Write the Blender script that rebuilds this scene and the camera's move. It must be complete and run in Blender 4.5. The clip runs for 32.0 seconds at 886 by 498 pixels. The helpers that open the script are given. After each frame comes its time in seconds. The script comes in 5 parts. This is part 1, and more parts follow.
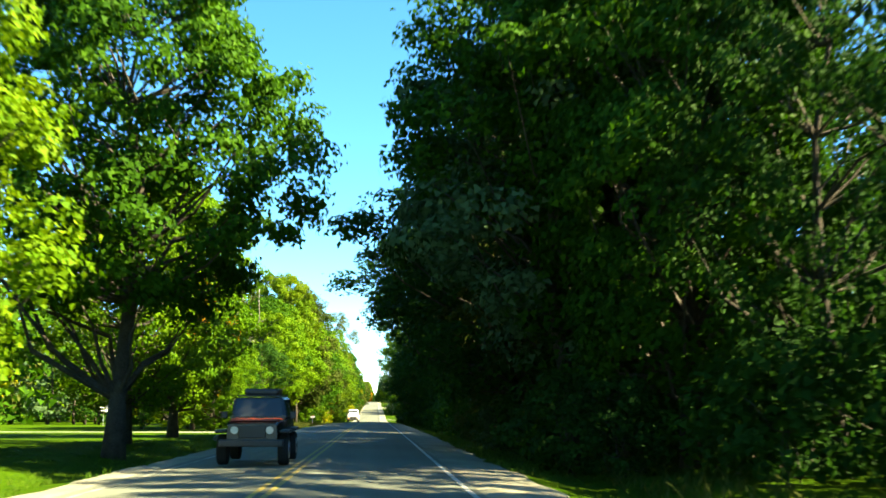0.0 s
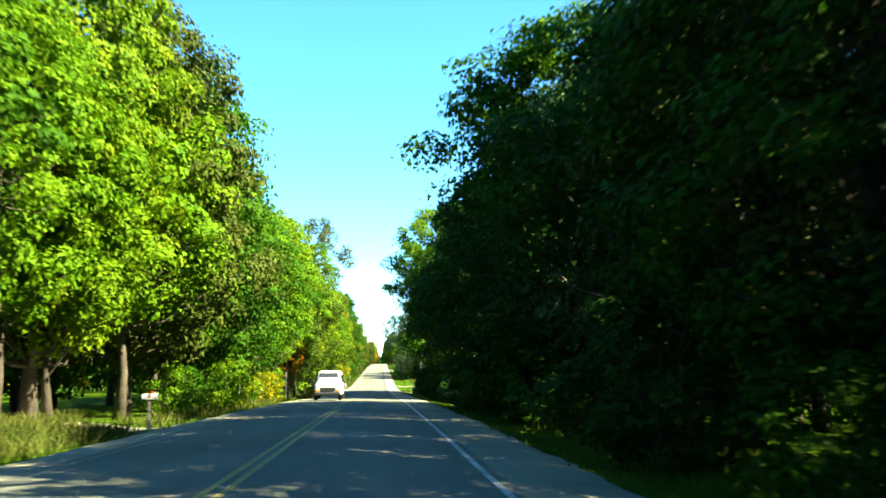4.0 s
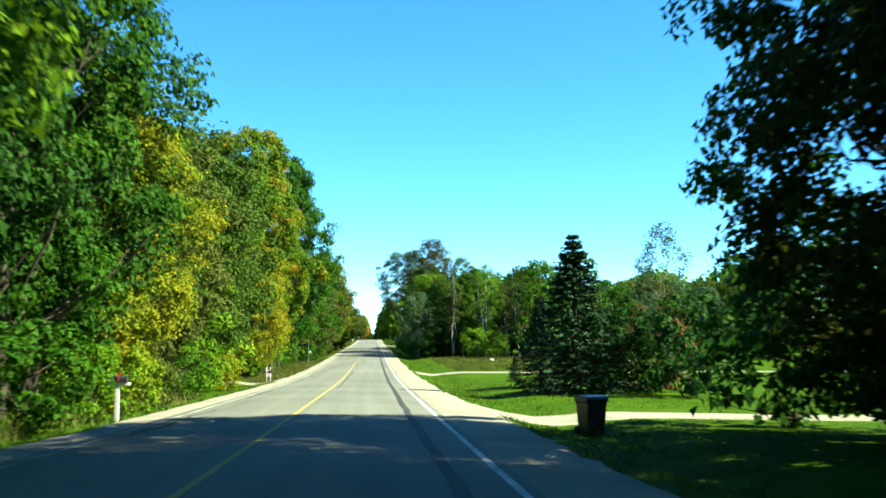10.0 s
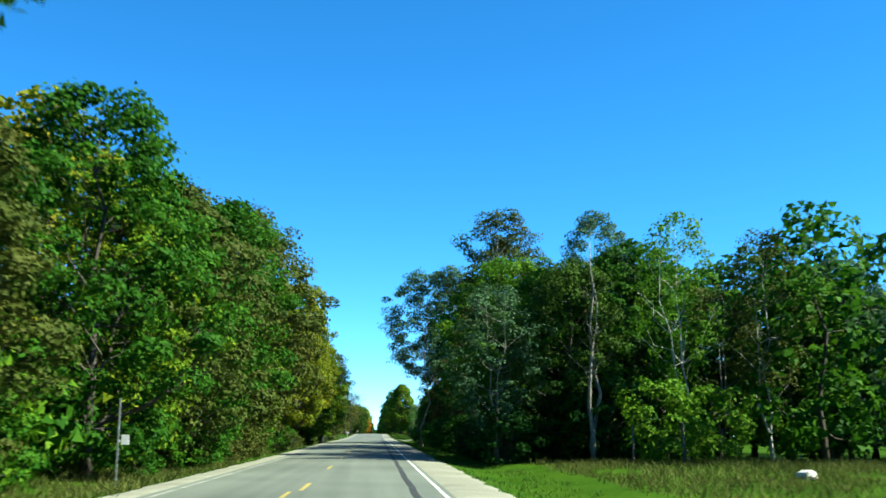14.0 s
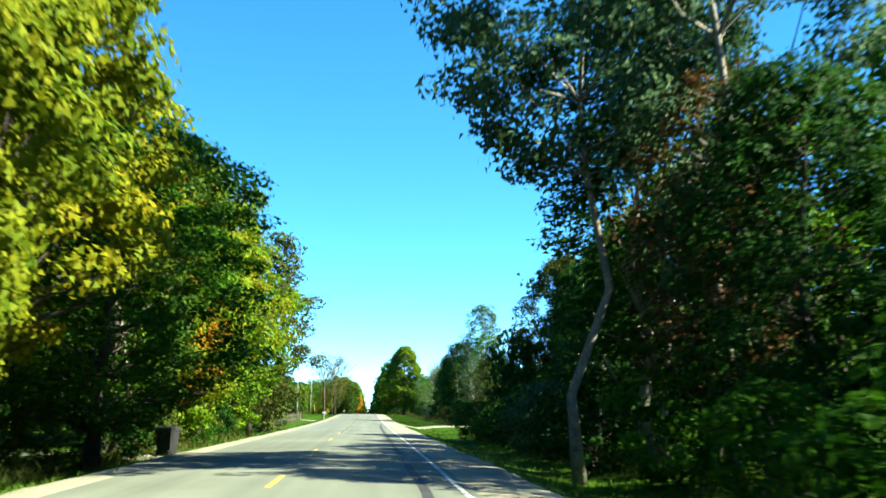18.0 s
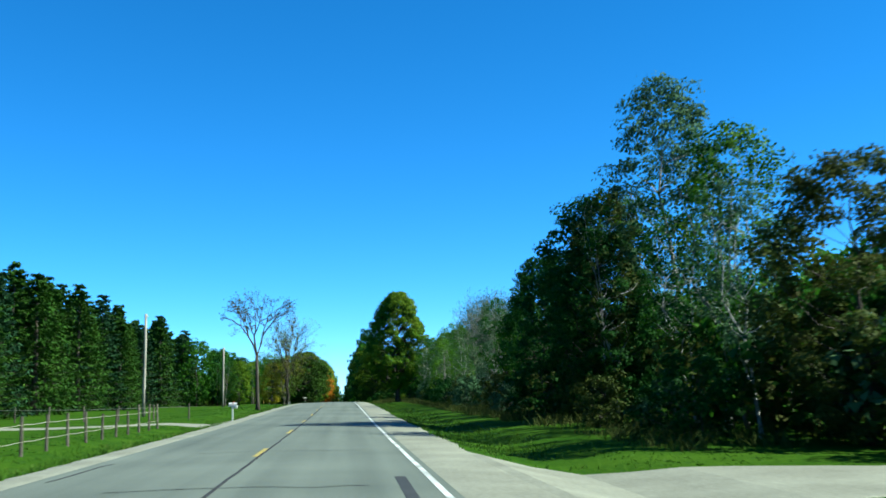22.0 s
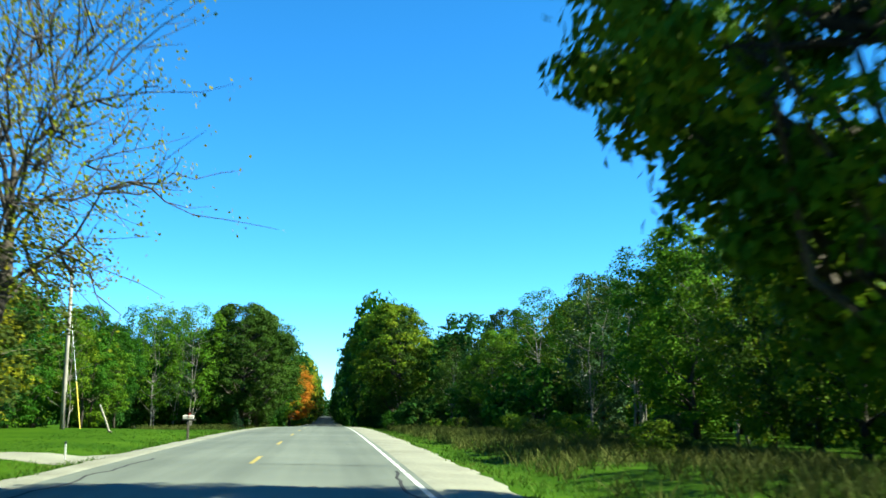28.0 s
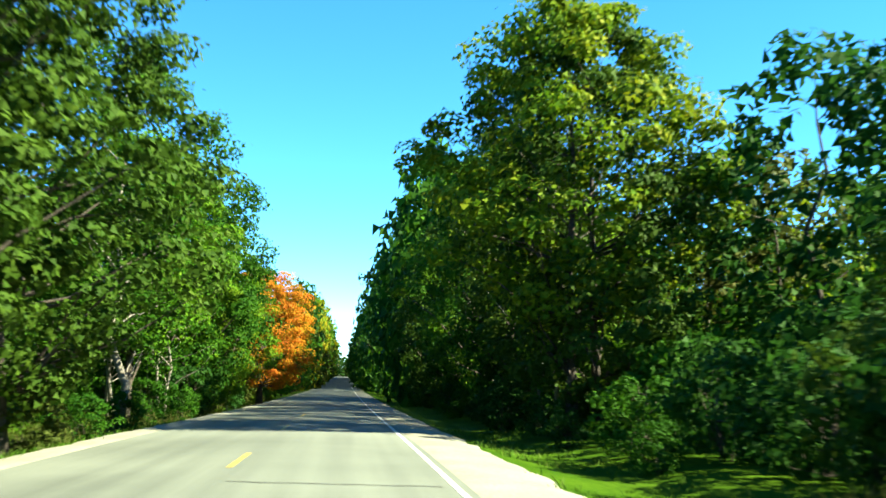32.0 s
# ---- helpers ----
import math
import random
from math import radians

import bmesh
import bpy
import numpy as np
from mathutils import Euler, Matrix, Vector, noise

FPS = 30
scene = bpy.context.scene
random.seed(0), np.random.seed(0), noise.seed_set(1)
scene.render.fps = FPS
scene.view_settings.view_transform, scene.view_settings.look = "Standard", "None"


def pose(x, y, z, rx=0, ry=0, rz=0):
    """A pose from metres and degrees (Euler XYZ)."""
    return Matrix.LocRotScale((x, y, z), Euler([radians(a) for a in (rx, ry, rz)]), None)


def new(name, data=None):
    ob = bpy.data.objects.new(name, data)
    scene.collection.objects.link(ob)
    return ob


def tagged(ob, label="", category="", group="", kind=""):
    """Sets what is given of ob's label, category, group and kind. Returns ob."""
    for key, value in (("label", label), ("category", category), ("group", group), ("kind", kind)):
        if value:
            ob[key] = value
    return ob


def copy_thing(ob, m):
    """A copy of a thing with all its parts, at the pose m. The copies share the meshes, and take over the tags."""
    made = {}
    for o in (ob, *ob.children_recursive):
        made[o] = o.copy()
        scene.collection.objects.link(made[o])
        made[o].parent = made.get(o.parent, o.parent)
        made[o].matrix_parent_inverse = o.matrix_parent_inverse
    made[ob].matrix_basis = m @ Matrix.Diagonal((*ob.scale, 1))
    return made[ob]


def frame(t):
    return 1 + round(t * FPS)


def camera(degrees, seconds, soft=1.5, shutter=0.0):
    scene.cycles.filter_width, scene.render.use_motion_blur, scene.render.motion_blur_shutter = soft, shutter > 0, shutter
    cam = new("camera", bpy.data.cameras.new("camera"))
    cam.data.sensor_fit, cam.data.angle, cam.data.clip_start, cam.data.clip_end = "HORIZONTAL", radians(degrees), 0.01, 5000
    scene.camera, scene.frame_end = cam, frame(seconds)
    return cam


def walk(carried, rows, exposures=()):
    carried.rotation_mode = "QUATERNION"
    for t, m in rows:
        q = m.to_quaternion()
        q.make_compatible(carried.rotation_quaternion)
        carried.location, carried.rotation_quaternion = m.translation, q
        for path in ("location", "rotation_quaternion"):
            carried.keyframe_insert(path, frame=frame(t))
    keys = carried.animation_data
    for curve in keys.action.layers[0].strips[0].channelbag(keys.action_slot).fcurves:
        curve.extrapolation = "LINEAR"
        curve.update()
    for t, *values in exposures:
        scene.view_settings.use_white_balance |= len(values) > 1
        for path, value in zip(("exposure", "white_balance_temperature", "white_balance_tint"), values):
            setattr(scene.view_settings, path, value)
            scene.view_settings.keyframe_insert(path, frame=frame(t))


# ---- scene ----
cam = camera(46.0, 32.0, soft=1.6, shutter=0.25)
PATH = [
    (0.0, -0.074, 0.00, 4.021, 98.181, -0.211, -3.673),
    (0.5, -0.065, 12.36, 3.883, 98.105, 0.048, -3.759),
    (1.0, -0.051, 24.73, 3.748, 97.654, 0.245, -3.313),
    (1.5, -0.036, 37.09, 3.613, 97.031, -0.055, -3.036),
    (2.0, -0.020, 49.45, 3.480, 96.708, -0.307, -3.080),
    (2.5, 0.001, 61.80, 3.343, 96.740, 0.343, -3.057),
    (3.0, 0.017, 74.16, 3.200, 96.551, 0.389, -2.996),
    (3.5, 0.030, 86.52, 3.051, 96.298, 0.109, -3.172),
    (4.0, 0.044, 98.89, 2.893, 96.178, -0.092, -3.404),
    (4.5, 0.042, 111.26, 2.727, 96.358, -0.520, -3.718),
    (6.5, 0.027, 160.80, 1.899, 96.370, -0.520, -3.227),
    (7.0, 0.008, 173.20, 1.619, 94.773, 0.171, -2.801),
    (7.5, 0.025, 185.59, 1.330, 94.308, 0.292, -2.780),
    (8.0, 0.035, 197.98, 1.041, 94.614, 0.417, -2.884),
    (8.5, 0.011, 210.35, 0.770, 94.610, 0.356, -3.028),
    (9.0, -0.009, 222.70, 0.521, 94.712, 0.247, -3.314),
    (9.5, -0.021, 235.00, 0.284, 94.893, 0.185, -3.635),
    (10.0, -0.025, 247.28, 0.054, 95.145, -0.017, -3.801),
    (10.5, -0.022, 259.55, -0.169, 96.319, -0.401, -3.773),
    (11.0, -0.011, 271.79, -0.372, 97.797, -0.733, -3.627),
    (11.5, -0.001, 284.02, -0.557, 98.585, -0.805, -3.382),
    (12.0, 0.007, 296.23, -0.723, 99.132, -0.739, -3.196),
    (12.5, -0.000, 308.45, -0.869, 99.695, -0.753, -3.173),
    (13.0, -0.011, 320.68, -0.997, 100.215, -0.788, -3.261),
    (13.5, -0.022, 332.91, -1.090, 100.476, -0.502, -3.380),
    (15.5, -0.127, 382.15, -0.795, 100.174, -0.451, -4.162),
    (16.0, -0.165, 394.55, -0.677, 99.916, -0.577, -4.183),
    (16.5, -0.145, 406.97, -0.547, 99.699, -0.742, -4.214),
    (17.0, -0.129, 419.41, -0.405, 99.597, -0.910, -4.199),
    (17.5, -0.112, 431.85, -0.250, 99.494, -1.023, -4.112),
    (18.0, -0.088, 444.27, -0.092, 99.358, -0.401, -4.026),
    (18.5, -0.060, 456.67, 0.059, 99.243, -0.246, -3.943),
    (19.0, -0.028, 469.05, 0.192, 99.128, 0.091, -3.967),
    (19.5, 0.007, 481.39, 0.315, 99.094, 0.383, -4.030),
    (20.0, 0.039, 493.68, 0.426, 98.979, 0.812, -4.231),
    (20.5, 0.072, 505.95, 0.522, 98.897, 1.119, -4.490),
    (21.0, 0.115, 518.20, 0.608, 98.690, 1.188, -4.701),
    (21.5, 0.155, 530.46, 0.699, 98.560, 1.224, -4.988),
    (22.0, 0.200, 542.72, 0.800, 98.449, 1.328, -5.385),
    (22.5, 0.254, 554.99, 0.916, 98.443, 1.292, -6.649),
    (23.0, 0.252, 567.25, 1.051, 98.468, 1.838, -7.404),
    (23.5, 0.250, 579.51, 1.206, 98.423, 1.768, -7.857),
    (24.0, 0.245, 591.76, 1.369, 98.341, 1.937, -7.948),
    (24.5, 0.195, 604.02, 1.541, 98.366, 1.783, -7.839),
    (26.5, -0.051, 652.92, 2.428, 98.597, -0.002, -7.007),
    (27.0, -0.105, 665.07, 2.583, 98.739, -0.577, -6.843),
    (27.5, -0.063, 677.20, 2.725, 98.827, -0.271, -6.488),
    (28.0, -0.024, 689.30, 2.850, 98.872, -0.199, -6.170),
    (28.5, 0.019, 701.38, 2.950, 98.720, -0.406, -5.842),
    (29.0, 0.021, 713.42, 3.015, 98.316, -0.271, -5.614),
    (29.5, 0.021, 725.43, 3.053, 97.866, -0.214, -5.546),
    (30.0, 0.030, 737.41, 3.068, 97.407, -0.189, -5.460),
    (30.5, -0.012, 749.36, 3.067, 97.010, -0.404, -5.489),
    (31.0, -0.048, 761.29, 3.048, 96.745, -0.354, -5.492),
    (31.5, -0.027, 773.21, 3.010, 96.663, -0.646, -5.589),
    (32.0, -0.009, 785.12, 2.966, 96.755, -1.124, -5.330),
]
EXPOSURES = [
    (0.0, 3.07, 9900, -8),
    (1.0, 3.10, 9600, -8),
    (2.0, 3.13, 9100, -8),
    (4.5, 3.27, 8750, -7),
    (6.5, 3.22, 8750, -7),
    (9.0, 3.02, 8450, -7),
    (10.0, 2.47, 7250, -9),
    (10.7, 1.97, 6550, -11),
    (13.0, 1.73, 6050, -11),
    (15.5, 2.57, 6850, -10),
    (17.0, 2.67, 7050, -10),
    (18.5, 2.40, 6950, -10),
    (20.0, 1.55, 5950, -11),
    (21.0, 1.40, 5600, -11),
    (22.5, 1.60, 5700, -11),
    (24.5, 1.87, 6050, -12),
    (27.0, 2.07, 6500, -12),
    (28.0, 2.07, 6400, -12),
    (29.0, 1.83, 5900, -12),
    (30.0, 1.99, 6300, -12),
    (31.0, 2.24, 6650, -11),
    (32.0, 2.77, 7300, -9),
]
walk(cam, [(t, pose(*p)) for t, *p in PATH], EXPOSURES)

# ---- sky and sun ----
SUN_DIR = Vector((0.73, -0.15, 0.665)).normalized()      # towards the sun
world = bpy.data.worlds.new("sky")
scene.world = world
world.use_nodes = True
wn = world.node_tree.nodes
sky = wn.new("ShaderNodeTexSky")
sky.sky_type = 'NISHITA'
sky.sun_disc = False
sky.sun_elevation = math.asin(SUN_DIR.z)
sky.sun_rotation = math.atan2(SUN_DIR.x, SUN_DIR.y)
sky.altitude = 4800
sky.air_density = 1.0
sky.dust_density = 0.0
sky.ozone_density = 5.0
wn["Background"].inputs["Strength"].default_value = 0.09
rich = wn.new("ShaderNodeHueSaturation")
rich.inputs["Saturation"].default_value = 1.21
world.node_tree.links.new(sky.outputs[0], rich.inputs["Color"])
world.node_tree.links.new(rich.outputs[0], wn["Background"].inputs["Color"])
sun_data = bpy.data.lights.new("sun", 'SUN')
sun_data.energy = 5.0
sun_data.angle = radians(0.53)
sun_data.color = (1.0, 0.93, 0.80)
sun = new("sun", sun_data)
sun.matrix_world = Matrix.Translation((60, 400, 80)) @ SUN_DIR.to_track_quat('Z', 'Y').to_matrix().to_4x4()


# ---- materials ----
def shader(name, rough=0.7, metal=0.0, spec=0.3):
    m = bpy.data.materials.new(name)
    m.use_nodes = True
    b = m.node_tree.nodes["Principled BSDF"]
    b.inputs["Roughness"].default_value = rough
    b.inputs["Metallic"].default_value = metal
    b.inputs["Specular IOR Level"].default_value = spec
    return m, m.node_tree.nodes, m.node_tree.links, b


def rgba(c):
    return (c[0], c[1], c[2], 1.0)


def grainy(name, dark, light, scale=8.0, fine=60.0, rough=0.8, bump=0.3, dist=0.02, metal=0.0, spec=0.25, vary=0.0, lo=0.32, hi=0.68):
    """Two scales of noise between two colours, with fine relief."""
    m, n, l, b = shader(name, rough, metal, spec)
    co = n.new("ShaderNodeTexCoord")
    big, small = n.new("ShaderNodeTexNoise"), n.new("ShaderNodeTexNoise")
    for t, s in ((big, scale), (small, fine)):
        t.inputs["Scale"].default_value = s
        t.inputs["Detail"].default_value = 5
        l.new(co.outputs["Object"], t.inputs["Vector"])
    add = n.new("ShaderNodeMath")
    add.operation = 'MULTIPLY_ADD'
    add.inputs[1].default_value = 0.5
    half = n.new("ShaderNodeMath")
    half.operation = 'MULTIPLY'
    half.inputs[1].default_value = 0.5
    l.new(big.outputs[0], half.inputs[0])
    l.new(small.outputs[0], add.inputs[0])
    l.new(half.outputs[0], add.inputs[2])
    ramp = n.new("ShaderNodeValToRGB")
    ramp.color_ramp.elements[0].position, ramp.color_ramp.elements[1].position = lo, hi
    ramp.color_ramp.elements[0].color, ramp.color_ramp.elements[1].color = rgba(dark), rgba(light)
    l.new(add.outputs[0], ramp.inputs[0])
    out = ramp.outputs[0]
    if vary:
        info, hsv, mr = n.new("ShaderNodeObjectInfo"), n.new("ShaderNodeHueSaturation"), n.new("ShaderNodeMapRange")
        mr.inputs[3].default_value, mr.inputs[4].default_value = 1 - vary, 1 + vary
        l.new(info.outputs["Random"], mr.inputs[0])
        l.new(mr.outputs[0], hsv.inputs["Value"])
        l.new(out, hsv.inputs["Color"])
        out = hsv.outputs[0]
    l.new(out, b.inputs["Base Color"])
    bp = n.new("ShaderNodeBump")
    bp.inputs["Strength"].default_value, bp.inputs["Distance"].default_value = bump, dist
    l.new(small.outputs[0], bp.inputs["Height"])
    l.new(bp.outputs[0], b.inputs["Normal"])
    return m


def leafy(name, cols, through_light=0.3, rough=0.65, own=0.42, patch=(-0.02, 0.42), size=0.35):
    """Leaves: each one takes its own tone from a ramp, each tree shifts it, and sun shines a little through."""
    m, n, l, b = shader(name, rough, 0.0, 0.06)
    geo, info, co = n.new("ShaderNodeNewGeometry"), n.new("ShaderNodeObjectInfo"), n.new("ShaderNodeTexCoord")
    nz = n.new("ShaderNodeTexNoise")
    nz.inputs["Scale"].default_value = size
    nz.inputs["Detail"].default_value = 3
    l.new(co.outputs["Object"], nz.inputs["Vector"])
    mixv = n.new("ShaderNodeMath")
    mixv.operation = 'MULTIPLY_ADD'
    mixv.inputs[1].default_value = own
    l.new(geo.outputs["Random Per Island"], mixv.inputs[0])
    sh = n.new("ShaderNodeMapRange")
    sh.inputs[1].default_value, sh.inputs[2].default_value, sh.inputs[3].default_value, sh.inputs[4].default_value = 0.3, 0.7, *patch
    l.new(nz.outputs[0], sh.inputs[0])
    l.new(sh.outputs[0], mixv.inputs[2])
    tree = n.new("ShaderNodeMath")
    tree.operation = 'MULTIPLY_ADD'
    tree.inputs[1].default_value = 0.26
    l.new(info.outputs["Random"], tree.inputs[0])
    l.new(mixv.outputs[0], tree.inputs[2])
    off = n.new("ShaderNodeMath")
    off.operation = 'SUBTRACT'
    off.inputs[1].default_value = 0.05
    l.new(tree.outputs[0], off.inputs[0])
    ramp = n.new("ShaderNodeValToRGB")
    e = ramp.color_ramp.elements
    e[0].color, e[1].color = rgba(cols[0]), rgba(cols[-1])
    for i, c in enumerate(cols[1:-1]):
        x = e.new((i + 1) / (len(cols) - 1))
        x.color = rgba(c)
    l.new(off.outputs[0], ramp.inputs[0])
    l.new(ramp.outputs[0], b.inputs["Base Color"])
    tr, mx = n.new("ShaderNodeBsdfTranslucent"), n.new("ShaderNodeMixShader")
    mx.inputs[0].default_value = through_light
    l.new(ramp.outputs[0], tr.inputs["Color"])
    l.new(b.outputs[0], mx.inputs[1])
    l.new(tr.outputs[0], mx.inputs[2])
    l.new(mx.outputs[0], n["Material Output"].inputs["Surface"])
    return m


def paint(name, col, rough=0.35, metal=0.0, spec=0.5, dirt=0.25):
    c2 = tuple(v * (1 - dirt) for v in col)
    return grainy(name, c2, col, 2.5, 40, rough, 0.05, 0.002, metal, spec)


def glassy(name, col=(0.02, 0.025, 0.03)):
    m, n, l, b = shader(name, 0.04, 0.0, 0.6)
    b.inputs["Base Color"].default_value = rgba(col)
    return m


GREEN = [(0.007, 0.032, 0.002), (0.017, 0.061, 0.004), (0.035, 0.099, 0.006), (0.061, 0.134, 0.007)]
# darker than GREEN: puts shade of the right-hand woods into the leaf colour
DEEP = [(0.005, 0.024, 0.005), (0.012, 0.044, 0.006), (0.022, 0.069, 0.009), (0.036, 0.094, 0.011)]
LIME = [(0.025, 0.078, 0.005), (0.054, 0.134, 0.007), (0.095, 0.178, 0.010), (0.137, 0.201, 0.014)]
YELLOW = [(0.038, 0.080, 0.006), (0.098, 0.136, 0.008), (0.180, 0.180, 0.010), (0.250, 0.190, 0.010)]
ORANGE = [(0.055, 0.098, 0.006), (0.190, 0.155, 0.008), (0.370, 0.130, 0.012), (0.400, 0.085, 0.018)]
OLIVE = [(0.017, 0.031, 0.005), (0.036, 0.055, 0.008), (0.055, 0.068, 0.012), (0.072, 0.068, 0.014)]
RUSSET = [(0.031, 0.024, 0.007), (0.062, 0.034, 0.010), (0.094, 0.042, 0.013), (0.083, 0.058, 0.014)]
SILVER = [(0.019, 0.050, 0.020), (0.038, 0.080, 0.034), (0.059, 0.110, 0.047), (0.086, 0.134, 0.062)]
NEEDLE = [(0.005, 0.018, 0.008), (0.009, 0.030, 0.011), (0.017, 0.046, 0.017), (0.027, 0.061, 0.021)]
PINEC = [(0.007, 0.026, 0.003), (0.016, 0.046, 0.005), (0.027, 0.066, 0.006), (0.044, 0.086, 0.009)]
GOLD = [(0.025, 0.073, 0.005), (0.064, 0.133, 0.007), (0.128, 0.181, 0.010), (0.220, 0.216, 0.013)]
AUTUMN = [(0.014, 0.052, 0.004), (0.044, 0.104, 0.006), (0.105, 0.140, 0.008), (0.310, 0.105, 0.010)]
MOSS = [(0.012, 0.032, 0.004), (0.026, 0.058, 0.006), (0.045, 0.084, 0.009), (0.067, 0.101, 0.011)]
LEAF = {k: leafy("leaves_" + k, v, t) for k, v, t in (
    ("green", GREEN, 0.34), ("deep", DEEP, 0.36), ("moss", MOSS, 0.30), ("lime", LIME, 0.35), ("yellow", YELLOW, 0.35), ("orange", ORANGE, 0.35),
    ("gold", GOLD, 0.36), ("olive", OLIVE, 0.25), ("russet", RUSSET, 0.2), ("silver", SILVER, 0.25), ("needle", NEEDLE, 0.06), ("pine", PINEC, 0.1))}
LEAF["autumn"] = leafy("leaves_autumn", AUTUMN, 0.36, own=0.22, patch=(-0.12, 0.74), size=0.55)
BARK = grainy("bark", (0.021, 0.017, 0.013), (0.077, 0.064, 0.050), 3, 18, 0.95, 0.8, 0.05)
BARK_PALE = grainy("bark_pale", (0.075, 0.068, 0.056), (0.255, 0.232, 0.195), 3, 14, 0.9, 0.6, 0.04)
BIRCH = grainy("birch_bark", (0.070, 0.063, 0.056), (0.504, 0.483, 0.434), 5, 9, 0.85, 0.3, 0.02)
GRASS_G = grainy("lawn_ground", (0.011, 0.036, 0.0018), (0.042, 0.083, 0.0050), 0.3, 5.0, 0.95, 0.6, 0.06, spec=0.02)
GRASS_B = leafy("grass_blades", [(0.014, 0.045, 0.004), (0.032, 0.082, 0.007), (0.060, 0.115, 0.012), (0.100, 0.120, 0.026)], 0.25, 0.7)
WEED_B = leafy("weed_blades", [(0.026, 0.046, 0.008), (0.052, 0.070, 0.014), (0.090, 0.098, 0.024), (0.125, 0.112, 0.040)], 0.2, 0.8)
GRAVEL = grainy("gravel", (0.114, 0.110, 0.082), (0.228, 0.224, 0.171), 0.5, 12, 0.95, 0.35, 0.02)
STEEL = grainy("galvanised_steel", (0.30, 0.31, 0.32), (0.55, 0.56, 0.57), 6, 50, 0.4, 0.1, 0.003, 0.9)
POLE_WOOD = grainy("weathered_pole_wood", (0.150, 0.131, 0.105), (0.345, 0.315, 0.262), 1.5, 30, 0.9, 0.5, 0.01)
POST_WOOD = grainy("dark_post_wood", (0.040, 0.034, 0.026), (0.130, 0.112, 0.088), 3, 40, 0.9, 0.6, 0.01, vary=0.3)
WHITE = paint("white_paint", (0.62, 0.62, 0.60), 0.4)
BLACK = paint("black_plastic", (0.022, 0.022, 0.024), 0.45)
DARKRED = paint("red_paint", (0.45, 0.035, 0.02), 0.4)
YELLOW_PL = paint("yellow_plastic", (0.70, 0.52, 0.06), 0.5)
RUBBER = paint("tyre_rubber", (0.018, 0.018, 0.018), 0.85, spec=0.2)
VGLASS = glassy("dark_vehicle_glass")
LAMPGLASS = glassy("lamp_glass", (0.55, 0.56, 0.55))
AMBER = glassy("amber_glass", (0.70, 0.22, 0.02))


def asphalt():
    """Old bleached asphalt: grain, wheel tracks that run along the road, patches and fine cracks."""
    m, n, l, b = shader("asphalt", 0.85, 0.0, 0.3)
    co, sep = n.new("ShaderNodeTexCoord"), n.new("ShaderNodeSeparateXYZ")
    l.new(co.outputs["Object"], sep.inputs[0])
    mp = n.new("ShaderNodeMapping")
    mp.inputs["Scale"].default_value = (1.6, 0.03, 1.0)
    l.new(co.outputs["Object"], mp.inputs["Vector"])
    streak, grain, patch = n.new("ShaderNodeTexNoise"), n.new("ShaderNodeTexNoise"), n.new("ShaderNodeTexNoise")
    streak.inputs["Scale"].default_value, streak.inputs["Detail"].default_value = 1.0, 4
    grain.inputs["Scale"].default_value, grain.inputs["Detail"].default_value = 45, 6
    patch.inputs["Scale"].default_value, patch.inputs["Detail"].default_value = 0.16, 5
    l.new(mp.outputs[0], streak.inputs["Vector"])
    l.new(co.outputs["Object"], grain.inputs["Vector"])
    l.new(co.outputs["Object"], patch.inputs["Vector"])
    a = n.new("ShaderNodeMath"); a.operation = 'MULTIPLY_ADD'; a.inputs[1].default_value = 0.36
    c = n.new("ShaderNodeMath"); c.operation = 'MULTIPLY_ADD'; c.inputs[1].default_value = 0.25
    d = n.new("ShaderNodeMath"); d.operation = 'MULTIPLY'; d.inputs[1].default_value = 0.4
    l.new(patch.outputs[0], d.inputs[0])
    l.new(grain.outputs[0], c.inputs[0]); l.new(d.outputs[0], c.inputs[2])
    l.new(streak.outputs[0], a.inputs[0]); l.new(c.outputs[0], a.inputs[2])
    ramp = n.new("ShaderNodeValToRGB")
    ramp.color_ramp.elements[0].position, ramp.color_ramp.elements[1].position = 0.36, 0.66
    ramp.color_ramp.elements[0].color, ramp.color_ramp.elements[1].color = (0.060, 0.068, 0.055, 1), (0.123, 0.135, 0.109, 1)
    l.new(a.outputs[0], ramp.inputs[0])
    l.new(ramp.outputs[0], b.inputs["Base Color"])
    bp = n.new("ShaderNodeBump")
    bp.inputs["Strength"].default_value, bp.inputs["Distance"].default_value = 0.4, 0.008
    l.new(grain.outputs[0], bp.inputs["Height"])
    l.new(bp.outputs[0], b.inputs["Normal"])
    return m


ASPHALT = asphalt()
TAR = grainy("crack_tar", (0.012, 0.012, 0.013), (0.050, 0.050, 0.050), 2, 30, 0.85, 0.3, 0.004, spec=0.1)
TAR_STRIP = grainy("old_tar_strip", (0.010, 0.011, 0.012), (0.040, 0.041, 0.040), 0.8, 30, 0.8, 0.3, 0.004)
LINE_W = grainy("worn_white_line", (0.150, 0.155, 0.135), (0.490, 0.490, 0.460), 1.1, 22, 0.7, 0.2, 0.003, lo=0.38, hi=0.56)
LINE_F = grainy("faded_white_line", (0.105, 0.112, 0.092), (0.260, 0.254, 0.229), 0.8, 22, 0.8, 0.2, 0.003, lo=0.42, hi=0.60)
LINE_Y = grainy("worn_yellow_line", (0.16, 0.14, 0.05), (0.36, 0.265, 0.05), 1.6, 30, 0.7, 0.2, 0.003)


